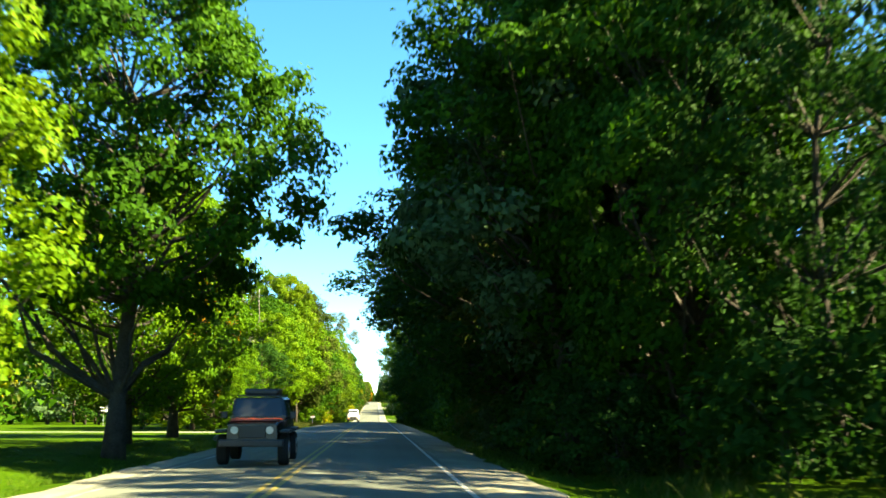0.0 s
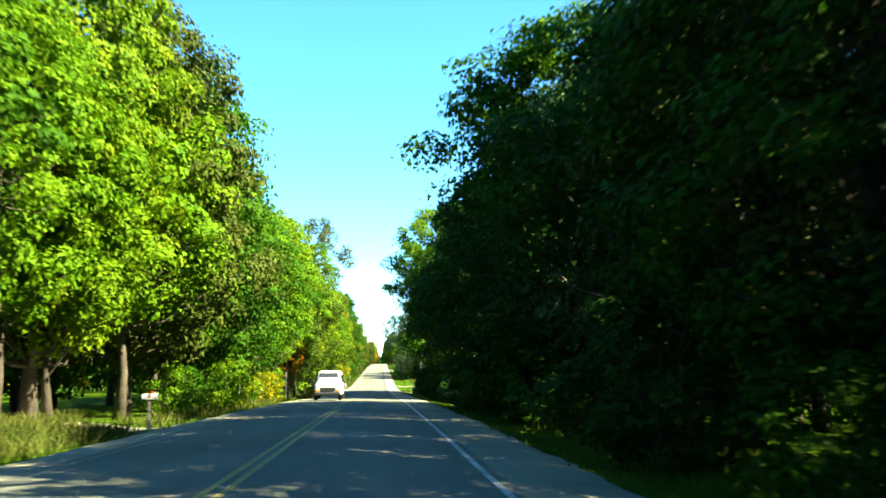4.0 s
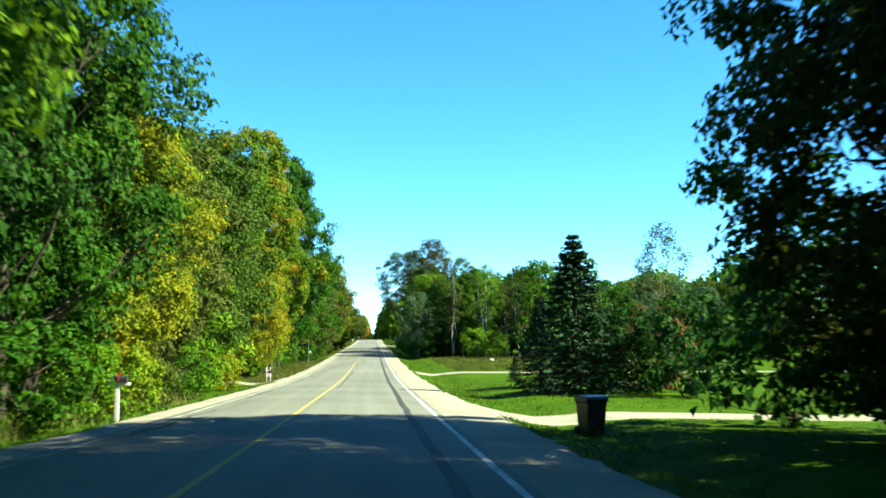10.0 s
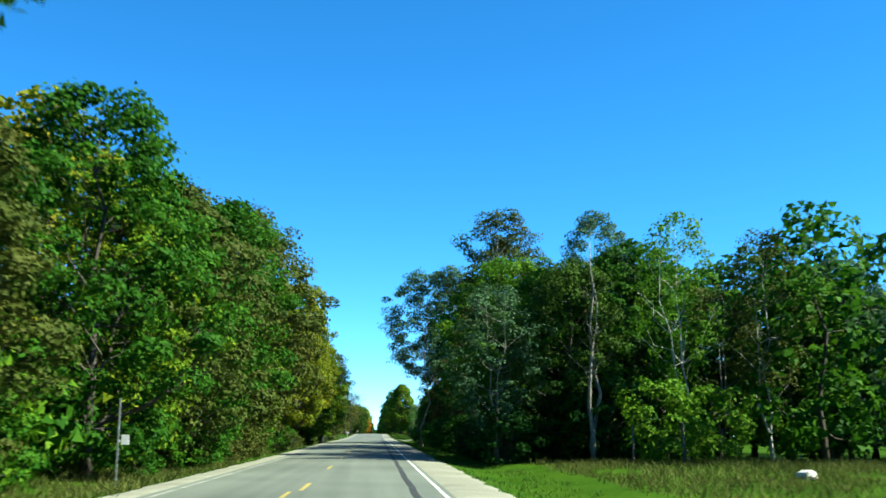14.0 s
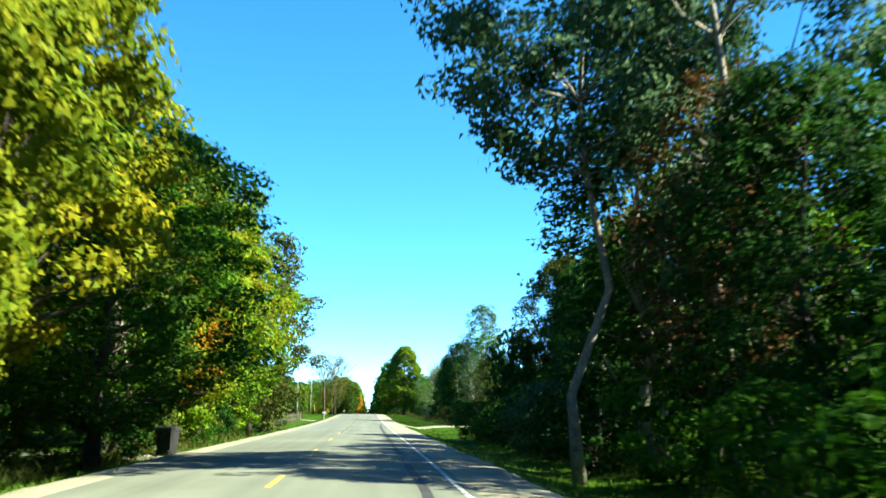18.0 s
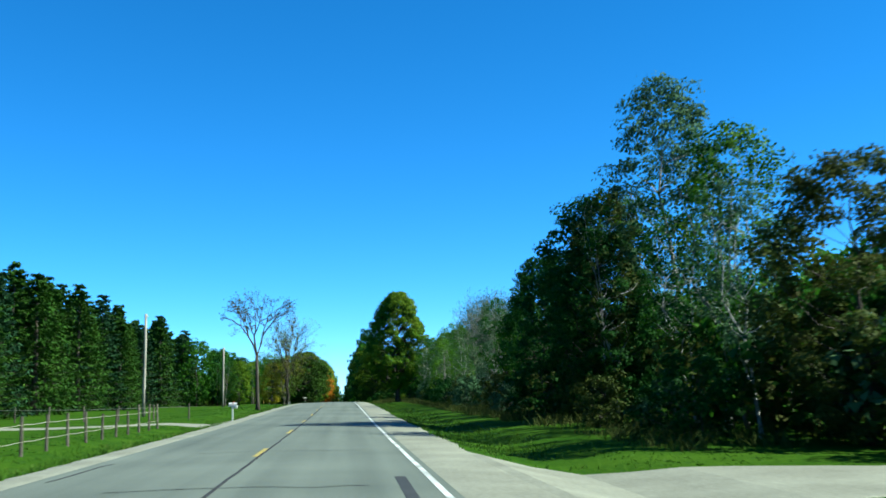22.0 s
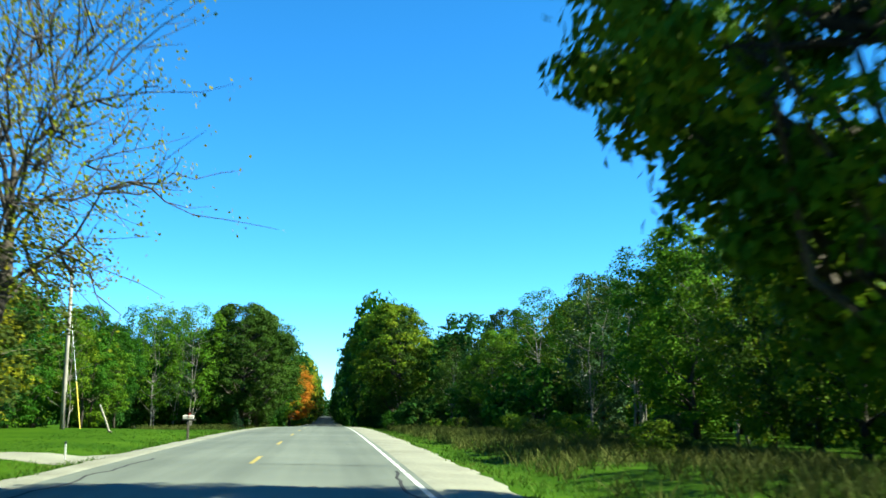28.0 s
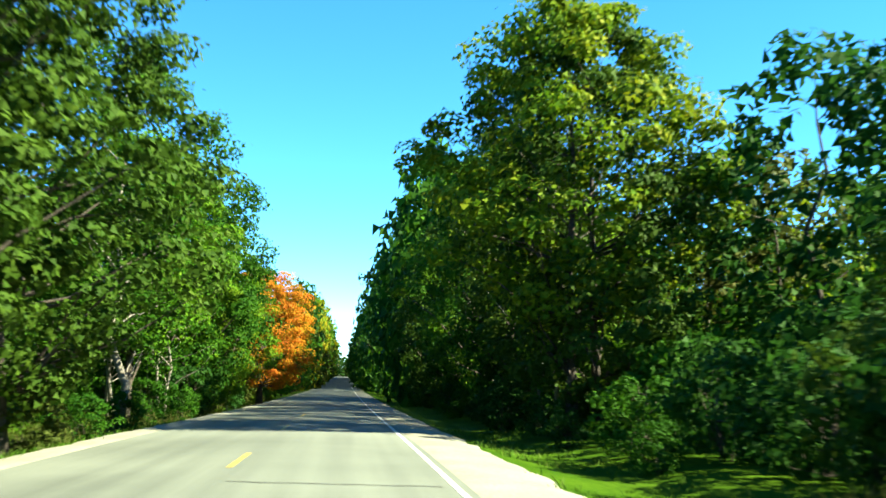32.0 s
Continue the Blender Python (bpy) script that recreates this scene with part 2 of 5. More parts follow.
# ---- building tools ----
class Geo:
    """Collects vertices and faces of one mesh."""

    def __init__(self):
        self.v, self.f = [], []

    def face_grid(self, rings, closed=True, caps=True):
        base, n = len(self.v), len(rings[0])
        for r in rings:
            self.v.extend(tuple(p) for p in r)
        for i in range(len(rings) - 1):
            for j in range(n if closed else n - 1):
                k = (j + 1) % n
                self.f.append((base + i * n + j, base + i * n + k, base + (i + 1) * n + k, base + (i + 1) * n + j))
        if caps and closed:
            self.f.append(tuple(base + j for j in reversed(range(n))))
            self.f.append(tuple(base + (len(rings) - 1) * n + j for j in range(n)))
        return self

    def tube(self, pts, radii, n=6, caps=True):
        pts = [Vector(p) for p in pts]
        rings = []
        for i, p in enumerate(pts):
            d = (pts[min(i + 1, len(pts) - 1)] - pts[max(i - 1, 0)]).normalized()
            u = d.cross(Vector((0, 0, 1)) if abs(d.z) < 0.9 else Vector((1, 0, 0))).normalized()
            w = d.cross(u)
            rings.append([p + (u * math.cos(a) + w * math.sin(a)) * radii[i] for a in [2 * math.pi * j / n for j in range(n)]])
        return self.face_grid(rings, True, caps)

    def box(self, x0, x1, y0, y1, z0, z1, e=0.0):
        """A box whose upright and top edges are chamfered by e."""
        e = min(e, (x1 - x0) * 0.45, (y1 - y0) * 0.45, (z1 - z0) * 0.45)
        def ring(z, c, i):
            return [(x0 + c + i, y0 + i, z), (x1 - c - i, y0 + i, z), (x1 - i, y0 + c + i, z), (x1 - i, y1 - c - i, z),
                    (x1 - c - i, y1 - i, z), (x0 + c + i, y1 - i, z), (x0 + i, y1 - c - i, z), (x0 + i, y0 + c + i, z)]
        if e <= 0:
            rings = [[(x0, y0, z), (x1, y0, z), (x1, y1, z), (x0, y1, z)] for z in (z0, z1)]
        else:
            rings = [ring(z0, e, e * 0.5), ring(z0 + e, e, 0), ring(z1 - e, e, 0), ring(z1, e, e * 0.7)]
        return self.face_grid(rings)

    def prism(self, outline, x0, x1, inset=0.0):
        """An outline in y and z, drawn out along x, its ends drawn in a little to round the edge."""
        cy, cz = sum(p[0] for p in outline) / len(outline), sum(p[1] for p in outline) / len(outline)
        def ring(x, k):
            return [(x, cy + (y - cy) * k, cz + (z - cz) * k) for y, z in outline]
        k = 1 - inset
        d = inset * 0.6
        return self.face_grid([ring(x0, k), ring(x0 + d, 1), ring(x1 - d, 1), ring(x1, k)])

    def mesh(self, name, material, smooth=False):
        me = bpy.data.meshes.new(name)
        me.from_pydata(self.v, [], self.f)
        me.materials.append(material)
        if smooth:
            me.polygons.foreach_set("use_smooth", [True] * len(me.polygons))
        me.update()
        return me


def part(name, geo, material, parent=None, label="", smooth=False):
    me = geo if isinstance(geo, bpy.types.Mesh) else geo.mesh(name, material, smooth)
    ob = new(name, me)
    ob.parent = parent
    if label:
        tagged(ob, label)
    return ob


def thing(name, label, category, group="", at=(0, 0, 0), turn=0.0, kind=""):
    ob = new(name)
    ob.empty_display_size = 0.2
    ob.matrix_basis = pose(*at, 0, 0, turn)
    return tagged(ob, label, category, group, kind)


# ---- lie of the land ----
KNOT_Y = [-200, 0, 40, 80, 120, 160, 200, 240, 280, 320, 360, 400, 440, 480, 520, 560, 600, 640, 680, 720, 760, 800, 850, 900, 1000, 1200, 1700]
KNOT_Z = [4.58, 2.58, 2.14, 1.69, 1.14, 0.47, -0.42, -1.25, -1.94, -2.43, -2.39, -2.04, -1.6, -1.16, -0.82, -0.44, 0.06, 0.72, 1.28, 1.58, 1.61, 1.33, 0.62, 0.05, -0.75, -0.55, 1.0]
CENTRE, PAVE_L, PAVE_R, EDGE_L, EDGE_R = -1.95, -5.62, 1.92, -6.7, 3.7


def road_z(y):
    """Height of the road's middle; smooth between the knots."""
    i = min(max(int(np.searchsorted(KNOT_Y, y)) - 1, 0), len(KNOT_Y) - 2)
    h = KNOT_Y[i + 1] - KNOT_Y[i]
    t = min(max((y - KNOT_Y[i]) / h, 0), 1)
    s0 = (KNOT_Z[i + 1] - KNOT_Z[i - 1]) / (KNOT_Y[i + 1] - KNOT_Y[i - 1]) if i else 0
    s1 = (KNOT_Z[i + 2] - KNOT_Z[i]) / (KNOT_Y[i + 2] - KNOT_Y[i]) if i + 2 < len(KNOT_Y) else 0
    return ((2 * t ** 3 - 3 * t ** 2 + 1) * KNOT_Z[i] + (t ** 3 - 2 * t ** 2 + t) * h * s0
            + (-2 * t ** 3 + 3 * t ** 2) * KNOT_Z[i + 1] + (t ** 3 - t ** 2) * h * s1)


def land(x, y):
    """Height of the ground: crowned road, shoulders, shallow ditches, gently rolling beyond."""
    z = road_z(y)
    if PAVE_L <= x <= PAVE_R:
        return z - 0.018 * abs(x - CENTRE)
    d = PAVE_L - x if x < PAVE_L else x - PAVE_R
    w = (PAVE_L - EDGE_L) if x < PAVE_L else (EDGE_R - PAVE_R)
    if d <= w:
        return z - 0.066 - 0.045 * d
    e = d - w
    dip = 0.30 * math.exp(-((e - 1.8) / 1.5) ** 2) + 0.10 * min(e / 5, 1)
    roll = noise.noise(Vector((x * 0.03, y * 0.03, 0.0))) * 0.5 * min(e / 12, 1)
    return z - 0.066 - 0.045 * w - dip + roll


def strip(name, x0, x1, y0, y1, lift, material, parent=None, step=4.0, wob=0.0, thick=0.05, seed=0, label=""):
    """A band laid along the road, following its crown."""
    g = Geo()
    n = max(2, int((y1 - y0) / step) + 1)
    xs = [x0, x1] if x1 - x0 < 1.5 else [x0 + (x1 - x0) * i / 6 for i in range(7)]
    rings = []
    for i in range(n):
        y = y0 + (y1 - y0) * i / (n - 1)
        dx = wob * noise.noise(Vector((y * 0.35, seed * 7.3, 0))) + wob * 0.5 * noise.noise(Vector((y * 1.7, seed * 3.1, 4)))
        top = [(x + dx, y, land(x, y) + lift) for x in xs]
        rings.append([(xs[0] + dx, y, top[0][2] - thick)] + top + [(xs[-1] + dx, y, top[-1][2] - thick)])
    g.face_grid(rings, closed=False, caps=False)
    g.f = [tuple(reversed(f)) for f in g.f]
    return part(name, g, material, parent, label)


# ---- ground, road, shoulders ----
def build_ground():
    xs = sorted(set([-700, -420, -260, -160, -110, -80, -60, -46, -36, -29, -24, -20, -17, -15, -13.5, -12.2, -11, -10, -9.2, -8.5, -7.9, -7.3, EDGE_L,
                     PAVE_L - 0.2, -4, CENTRE, 0, PAVE_R + 0.2, EDGE_R, 4.3, 4.9, 5.5, 6.2, 7, 8, 9.2, 10.5, 12, 14, 16, 19, 23, 28, 35, 45, 60, 80, 110, 160, 260, 420, 700]))
    ys = list(range(-160, 960, 5)) + list(range(960, 1700, 20))
    g = Geo()
    rows = []
    for y in ys:
        rows.append([(x, y, land(x, y) - (0.10 if EDGE_L < x < EDGE_R else 0.0) - (0.04 if x in (EDGE_L, EDGE_R) else 0)) for x in xs])
    g.face_grid(rows, closed=False, caps=False)
    g.f = [tuple(reversed(f)) for f in g.f]
    ob = part("ground", g, GRASS_G, smooth=True)
    return tagged(ob, "mown and rough green grass ground beside the road", "ground", kind="structure")


build_ground()
road = tagged(strip("road", PAVE_L, PAVE_R, -160, 1690, 0.0, ASPHALT, thick=0.1), "old bleached grey two-lane asphalt road", "road", kind="structure")


def shoulder(x0, x1, side):
    """Gravel beside the asphalt: straight along the pavement, ragged along the grass, with small humps."""
    g = Geo()
    rows = []
    n = 2400
    for i in range(n):
        y = -160 + 1850 * i / (n - 1)
        rag = 0.36 * noise.noise(Vector((y * 0.16, side * 7.3, 0))) + 0.26 * noise.noise(Vector((y * 0.7, side * 3.1, 4))) + 0.10 * noise.noise(Vector((y * 2.3, side * 5.1, 8)))
        a, b = (x0 + rag, x1 + 0.03 * noise.noise(Vector((y * 0.9, 2, 1)))) if side == 0 else (x0 + 0.03 * noise.noise(Vector((y * 0.9, 5, 1))), x1 + rag)
        row_ = []
        for k in range(7):
            x = a + (b - a) * k / 6
            row_.append((x, y, land(x, y) + (0.012 if 0 < k < 6 else -0.02) + 0.004 * noise.noise(Vector((x * 1.5, y * 0.2, 9)))))
        rows.append(row_)
    g.face_grid(rows, closed=False, caps=False)
    g.f = [tuple(reversed(f)) for f in g.f]
    return part("gravel_shoulder", g, GRAVEL, smooth=True)


for side, (a, b) in enumerate(((EDGE_L, PAVE_L), (PAVE_R, EDGE_R))):
    tagged(shoulder(a, b, side), "pale loose gravel road shoulder", "shoulder", kind="structure")

LINES = thing("road_markings", "worn white edge lines and yellow centre line on asphalt", "road markings", kind="structure")
strip("edge_line", 1.665, 1.775, -60, 1300, 0.004, LINE_W, LINES, thick=0.003, wob=0.02)
strip("edge_line", -5.37, -5.26, -60, 430, 0.004, LINE_F, LINES, thick=0.003, wob=0.02)
strip("centre_line", -2.215, -2.105, -60, 372, 0.004, LINE_Y, LINES, thick=0.003)
strip("centre_line", -1.975, -1.865, -60, 150, 0.004, LINE_Y, LINES, thick=0.003)
DASH_K, DASH_Y = (-10, 0, 3, 6, 11, 14, 16, 17, 18, 19, 40), (372.6, 525.0, 568.5, 612.5, 689.0, 729.8, 758.2, 773.0, 788.9, 803.5, 1123.5)
for k in range(-10, 41):
    y0 = float(np.interp(k, DASH_K, DASH_Y))
    strip("centre_dash", -1.99, -1.87, y0, y0 + 3.81, 0.004, LINE_Y, LINES, step=2, thick=0.003)

SEALS = thing("crack_seals", "black tar crack seals along and across the asphalt", "crack seal", kind="structure")
strip("tar_strip", 0.89, 1.09, 182, 545, 0.003, TAR_STRIP, SEALS, step=1.5, wob=0.05, thick=0.002, seed=5)
strip("tar_line", -1.86, -1.79, 512, 642, 0.006, TAR, SEALS, step=0.8, wob=0.035, thick=0.003, seed=6)
strip("tar_strip", 1.09, 1.29, 546, 562, 0.003, TAR_STRIP, SEALS, step=1.5, wob=0.05, thick=0.002, seed=5)
for x, y0, y1, wob in ((-5.0, 250, 261, 0.25), (-4.95, 269, 280, 0.25), (-5.05, 289, 300, 0.2), (-1.86, 300, 341, 0.10), (-5.0, 312, 322, 0.3), (-4.9, 327, 336, 0.3),
                       (-5.3, 546.5, 550, 0.1), (-5.25, 556, 559.5, 0.15), (-5.25, 563, 568, 0.15), (-5.1, 640, 652, 0.25), (-5.05, 660, 668, 0.2), (-5.1, 684, 697, 0.25), (-5.0, 706, 720, 0.25),
                       (1.45, 640, 714, 0.3), (-3.93, 765.5, 773.5, 0.15), (-3.2, 768, 770, 0.3)):
    strip("tar_line", x, x + 0.07, y0, y1, 0.005, TAR, SEALS, step=0.8, wob=wob, thick=0.003, seed=int(y0) % 17)
rng = random.Random(5)
for y in [560, 571, 596, 607, 622, 648, 671, 677, 683, 699, 716, 731, 739, 747, 752, 758, 783, 791, 801, 305, 318, 331, 338, 528, 541]:
    g = Geo()
    a, b = rng.choice([(-5.3, -2.2), (-1.7, 1.5), (-3.6, 0.6), (-0.9, 1.3)])
    n = 14
    rows = []
    for i in range(n):
        x = a + (b - a) * i / (n - 1)
        yy = y + 0.25 * noise.noise(Vector((x * 1.3, y, 0)))
        w = 0.035 + 0.02 * noise.noise(Vector((x * 3, y, 2)))
        rows.append([(x, yy - w, land(x, yy) + 0.005), (x, yy + w, land(x, yy) + 0.005)])
    g.face_grid(rows, closed=False, caps=False)
    part("tar_seam", g, TAR, SEALS)


DRIVEN = []


def drive(label, x0, x1, y, width, flare=4.0, bend=0.0):
    """A gravel lane that leaves the shoulder, flared at the mouth; x1 may lie on either side."""
    g = Geo()
    rows = []
    n = 40
    x0 += -0.8 if x1 > x0 else 0.8
    for i in range(n):
        t = i / (n - 1)
        x = x0 + (x1 - x0) * t
        w = width / 2 + flare * math.exp(-abs(x - x0) / 2.2)
        w *= 1 + 0.10 * noise.noise(Vector((x * 0.5, y, 3))) + 0.05 * noise.noise(Vector((x * 1.9, y, 6)))
        yc = y + bend * t * t
        rows.append([(x, yc + w * s, land(x, yc + w * s) - (0.05 if abs(s) > 1 else 0.0) + min(0.03, -0.04 + 0.14 * abs(x - x0))) for s in (-1.04, -1, -0.5, 0, 0.5, 1, 1.04)])
        DRIVEN.append((x, yc, w))
    g.face_grid(rows, closed=False, caps=False)
    if x1 > x0:
        g.f = [tuple(reversed(f)) for f in g.f]
    g.f = [tuple(reversed(f)) for f in g.f] if x1 > x0 else g.f
    return tagged(part("driveway", g, GRAVEL), label, "driveway", "driveways", "structure")


drive("pale gravel driveway across the lawn", EDGE_L + 0.3, -45, 81, 3.2, 2.5)
drive("pale gravel driveway between the trees", EDGE_L + 0.3, -30, 137, 3.0, 2.0)
drive("pale gravel driveway into the meadow", EDGE_R - 0.3, 60, 345, 3.0, 2.5, 4)
drive("narrow gravel driveway by the spruces", EDGE_R - 0.3, 40, 281, 3.2, 2.5)
drive("wide gravel driveway through green lawn", EDGE_R - 0.3, 40, 561.5, 5.0, 7.0)
drive("pale gravel driveway along the paddock", EDGE_L + 0.3, -60, 611, 3.0, 2.5)
drive("gravel driveway curving over the lawn", EDGE_L + 0.3, -50, 727, 3.6, 4.0, -8)
drive("gravel driveway mouth beside the mailbox stand", EDGE_L + 0.3, -16, 323, 2.6, 2.2)
drive("dark-shaded gravel driveway under the maples", EDGE_L + 0.3, -30, 486, 3.0, 2.0)


# ---- trees ----
def leaf_mesh(name, centres, sizes, rs, length, width, material, droop=0.25, tilt=0.8, outward=None, corners=4, normals=None):
    """Single leaves, each a small pointed blade, scattered round clump centres; normals: the way each blade faces. One mesh."""
    n = len(centres)
    d = rs.normal(size=(n, 3))
    d[:, 2] -= droop
    if outward is not None:
        d += outward * 0.7
    if normals is None:
        up = rs.normal(size=(n, 3)) * tilt + np.array([0, 0, 1.0])
    else:
        up = normals + rs.normal(size=(n, 3)) * tilt
        up /= np.linalg.norm(up, axis=1)[:, None] + 1e-9
        d -= up * np.sum(d * up, axis=1)[:, None]
    d /= np.linalg.norm(d, axis=1)[:, None] + 1e-9
    s = np.cross(d, up)
    s /= np.linalg.norm(s, axis=1)[:, None] + 1e-9
    L = (length * sizes * rs.uniform(0.65, 1.35, n))[:, None]
    W = (width * sizes * rs.uniform(0.7, 1.3, n))[:, None]
    k = rs.uniform(0.35, 0.6, n)[:, None]
    c = corners
    v = np.empty((n, c, 3))
    v[:, 0] = centres - d * L * 0.5
    v[:, 1] = centres + d * L * (k - 0.5) + s * W
    v[:, 2] = centres + d * L * 0.5
    if c == 4:
        v[:, 3] = centres + d * L * (k - 0.5) - s * W * rs.uniform(0.6, 1.2, n)[:, None]
    else:
        v[:, 1] += s * W * 0.4
        v[:, 2] -= s * W * 0.5
        v[:, 0] -= s * W * 0.5
    me = bpy.data.meshes.new(name)
    me.vertices.add(c * n)
    me.vertices.foreach_set("co", v.ravel())
    me.loops.add(c * n)
    me.loops.foreach_set("vertex_index", np.arange(c * n, dtype=np.int32))
    me.polygons.add(n)
    me.polygons.foreach_set("loop_start", np.arange(0, c * n, c, dtype=np.int32))
    me.materials.append(material)
    me.update(calc_edges=True)
    return me


def bent(a, b, rs, k=0.12, n=4, sag=0.0):
    """A wandering line from a to b."""
    a, b = np.array(a, float), np.array(b, float)
    ln = np.linalg.norm(b - a)
    pts = []
    for i in range(n):
        t = i / (n - 1)
        p = a + (b - a) * t + (rs.normal(size=3) * k * ln * math.sin(math.pi * t))
        p[2] += sag * math.sin(math.pi * t) * ln
        pts.append(p)
    return pts


def broadleaf(seed, H, R, base, clumps, per, L, W, trunk_r, bark, leaf, form=0.6, peak=0.45, spread=0.85, lean=0.0, multi=1, corners=4):
    """Trunk with limbs to the clumps, and a crown of single leaves: uneven outline, gaps between the clumps."""
    rs = np.random.RandomState(seed)
    g = Geo()
    top = np.array([lean * H, rs.normal() * 0.3, H * 0.93])
    stems = []
    for s in range(multi):
        a = np.array([rs.normal() * 0.25 * (multi > 1), rs.normal() * 0.25 * (multi > 1), -0.3])
        tp = top + (rs.normal(size=3) * R * 0.35 * (multi > 1)) * np.array([1, 1, 0.2])
        pts = bent(a, tp, rs, 0.018, 8)
        rad = [trunk_r * 1.45 / multi ** 0.4] + [trunk_r / multi ** 0.4 * (1 - 0.93 * (i / 7)) for i in range(1, 8)]
        g.tube(pts, rad, 8 if L < 0.5 else 5)
        stems.append(pts)
    z0, z1 = base * H, H
    cs = []
    ph = rs.uniform(0, 6.28, 6)
    for i in range(clumps):
        u = (i + rs.uniform()) / clumps
        u = u ** 0.9
        q = u / peak if u < peak else (1 - u) / (1 - peak)
        env = R * max(0.10, math.sin(0.5 * math.pi * min(1, q * 0.92 + 0.08)) ** form)
        a = i * 2.39996 + rs.normal() * 0.5
        lump = 1 + 0.16 * math.sin(2 * a + ph[0] + 5 * u) + 0.13 * math.sin(3 * a + ph[1] - 9 * u) + 0.10 * math.sin(7 * u * 3 + ph[2])
        r = env * lump * (0.50 + 0.50 * math.sqrt(rs.uniform()))
        ax = top * np.array([1, 1, 0]) * u
        cs.append(np.array([ax[0] + r * math.cos(a), ax[1] + r * math.sin(a), z0 + (z1 - z0) * u]))
    cs = np.array(cs)
    for i in range(0, clumps, 3 if L < 0.5 else 12):
        c = cs[i]
        st = stems[i % multi]
        hz = max(0.12 * H, c[2] - 0.55 * math.hypot(c[0], c[1]) - rs.uniform(0, 0.08) * H)
        j = min(range(len(st)), key=lambda q: abs(st[q][2] - hz))
        r0 = max(0.025, trunk_r * 0.42 * (1 - 0.8 * st[j][2] / H))
        g.tube(bent(st[j], c, rs, 0.07, 4, -0.05), [r0, r0 * 0.7, r0 * 0.45, 0.012], 3, caps=False)
    # each clump is a bough end: leaves lie on its rounded top and sides, few below
    rc = R * 0.24 * spread * rs.uniform(0.65, 1.25, clumps)
    idx = np.repeat(np.arange(clumps), per)
    n = len(idx)
    u = rs.normal(size=(n, 3)) + np.array([0, 0, 0.45])
    u /= np.linalg.norm(u, axis=1)[:, None]
    reach = (0.50 + 0.50 * rs.uniform(size=n) ** 0.6) * np.where(rs.uniform(size=n) < 0.08, 1.35, 1.0)
    pts = cs[idx] + u * (rc[idx] * reach)[:, None] * np.array([1.0, 1.0, 0.62])
    pts[:, 2] = np.maximum(pts[:, 2], 0.15)
    ow = pts - np.array([0, 0, H * 0.45])
    ow[:, 2] *= 0.5
    ow /= np.linalg.norm(ow, axis=1)[:, None] + 1e-6
    face = u * 0.9 + ow * 0.5 + np.array([0, 0, 0.35])
    face /= np.linalg.norm(face, axis=1)[:, None] + 1e-6
    crown = leaf_mesh("crown", pts, np.ones(n), rs, L, W, leaf, outward=ow, tilt=0.42, corners=corners, normals=face)
    return g.mesh("trunk", bark, True), crown


def conifer(seed, H, R, base, whorls, arms, per, L, W, leaf, droop=0.25, power=0.85, corners=4, loose=0.0):
    rs = np.random.RandomState(seed)
    g = Geo()
    g.tube([(0, 0, -0.2), (0.03, 0, H * 0.5), (0, 0, H)], [0.018 * H + 0.05, 0.011 * H, 0.01], 7)
    P, O = [], []
    for w in range(whorls):
        u = (w + rs.uniform(-0.3, 0.3)) / whorls
        z = H * (base + (1 - base) * u)
        r = R * (1 - min(max(u, 0), 0.985)) ** power * rs.uniform(0.82, 1.15) + 0.12
        for k in range(arms):
            a = w * 1.3 + k * 2 * math.pi / arms + rs.normal() * 0.2
            rr = r * rs.uniform(0.7, 1.12)
            tip = np.array([math.cos(a) * rr, math.sin(a) * rr, z - droop * rr + 0.12 * rr * rs.uniform(0, 1)])
            shift = rs.uniform(-loose, loose) * H / whorls
            tip[2] += shift
            a0 = np.array([0, 0, z + 0.02 + shift])
            if L < 0.6:
                g.tube([a0, (a0 + tip) / 2 + np.array([0, 0, -0.05 * rr]), tip], [0.012 + 0.02 * (1 - u), 0.012, 0.005], 3, caps=False)
            t = rs.uniform(0.15, 1.0, per) ** 0.8
            sd = np.array([-math.sin(a), math.cos(a), 0])
            p = a0 + (tip - a0) * t[:, None] + sd * (rs.normal(size=per) * 0.13 * rr * (1.15 - t))[:, None] + rs.normal(size=(per, 3)) * 0.05
            p[:, 2] -= 0.10 * rr * np.sin(math.pi * t)
            P.append(p)
            O.append(np.repeat([np.array([math.cos(a), math.sin(a), -0.25]) * 1.6], per, 0))
    P, O = np.concatenate(P), np.concatenate(O)
    return g.mesh("trunk", BARK, True), leaf_mesh("crown", P, np.ones(len(P)), rs, L, W, leaf, 0.1, 0.5, O, corners)


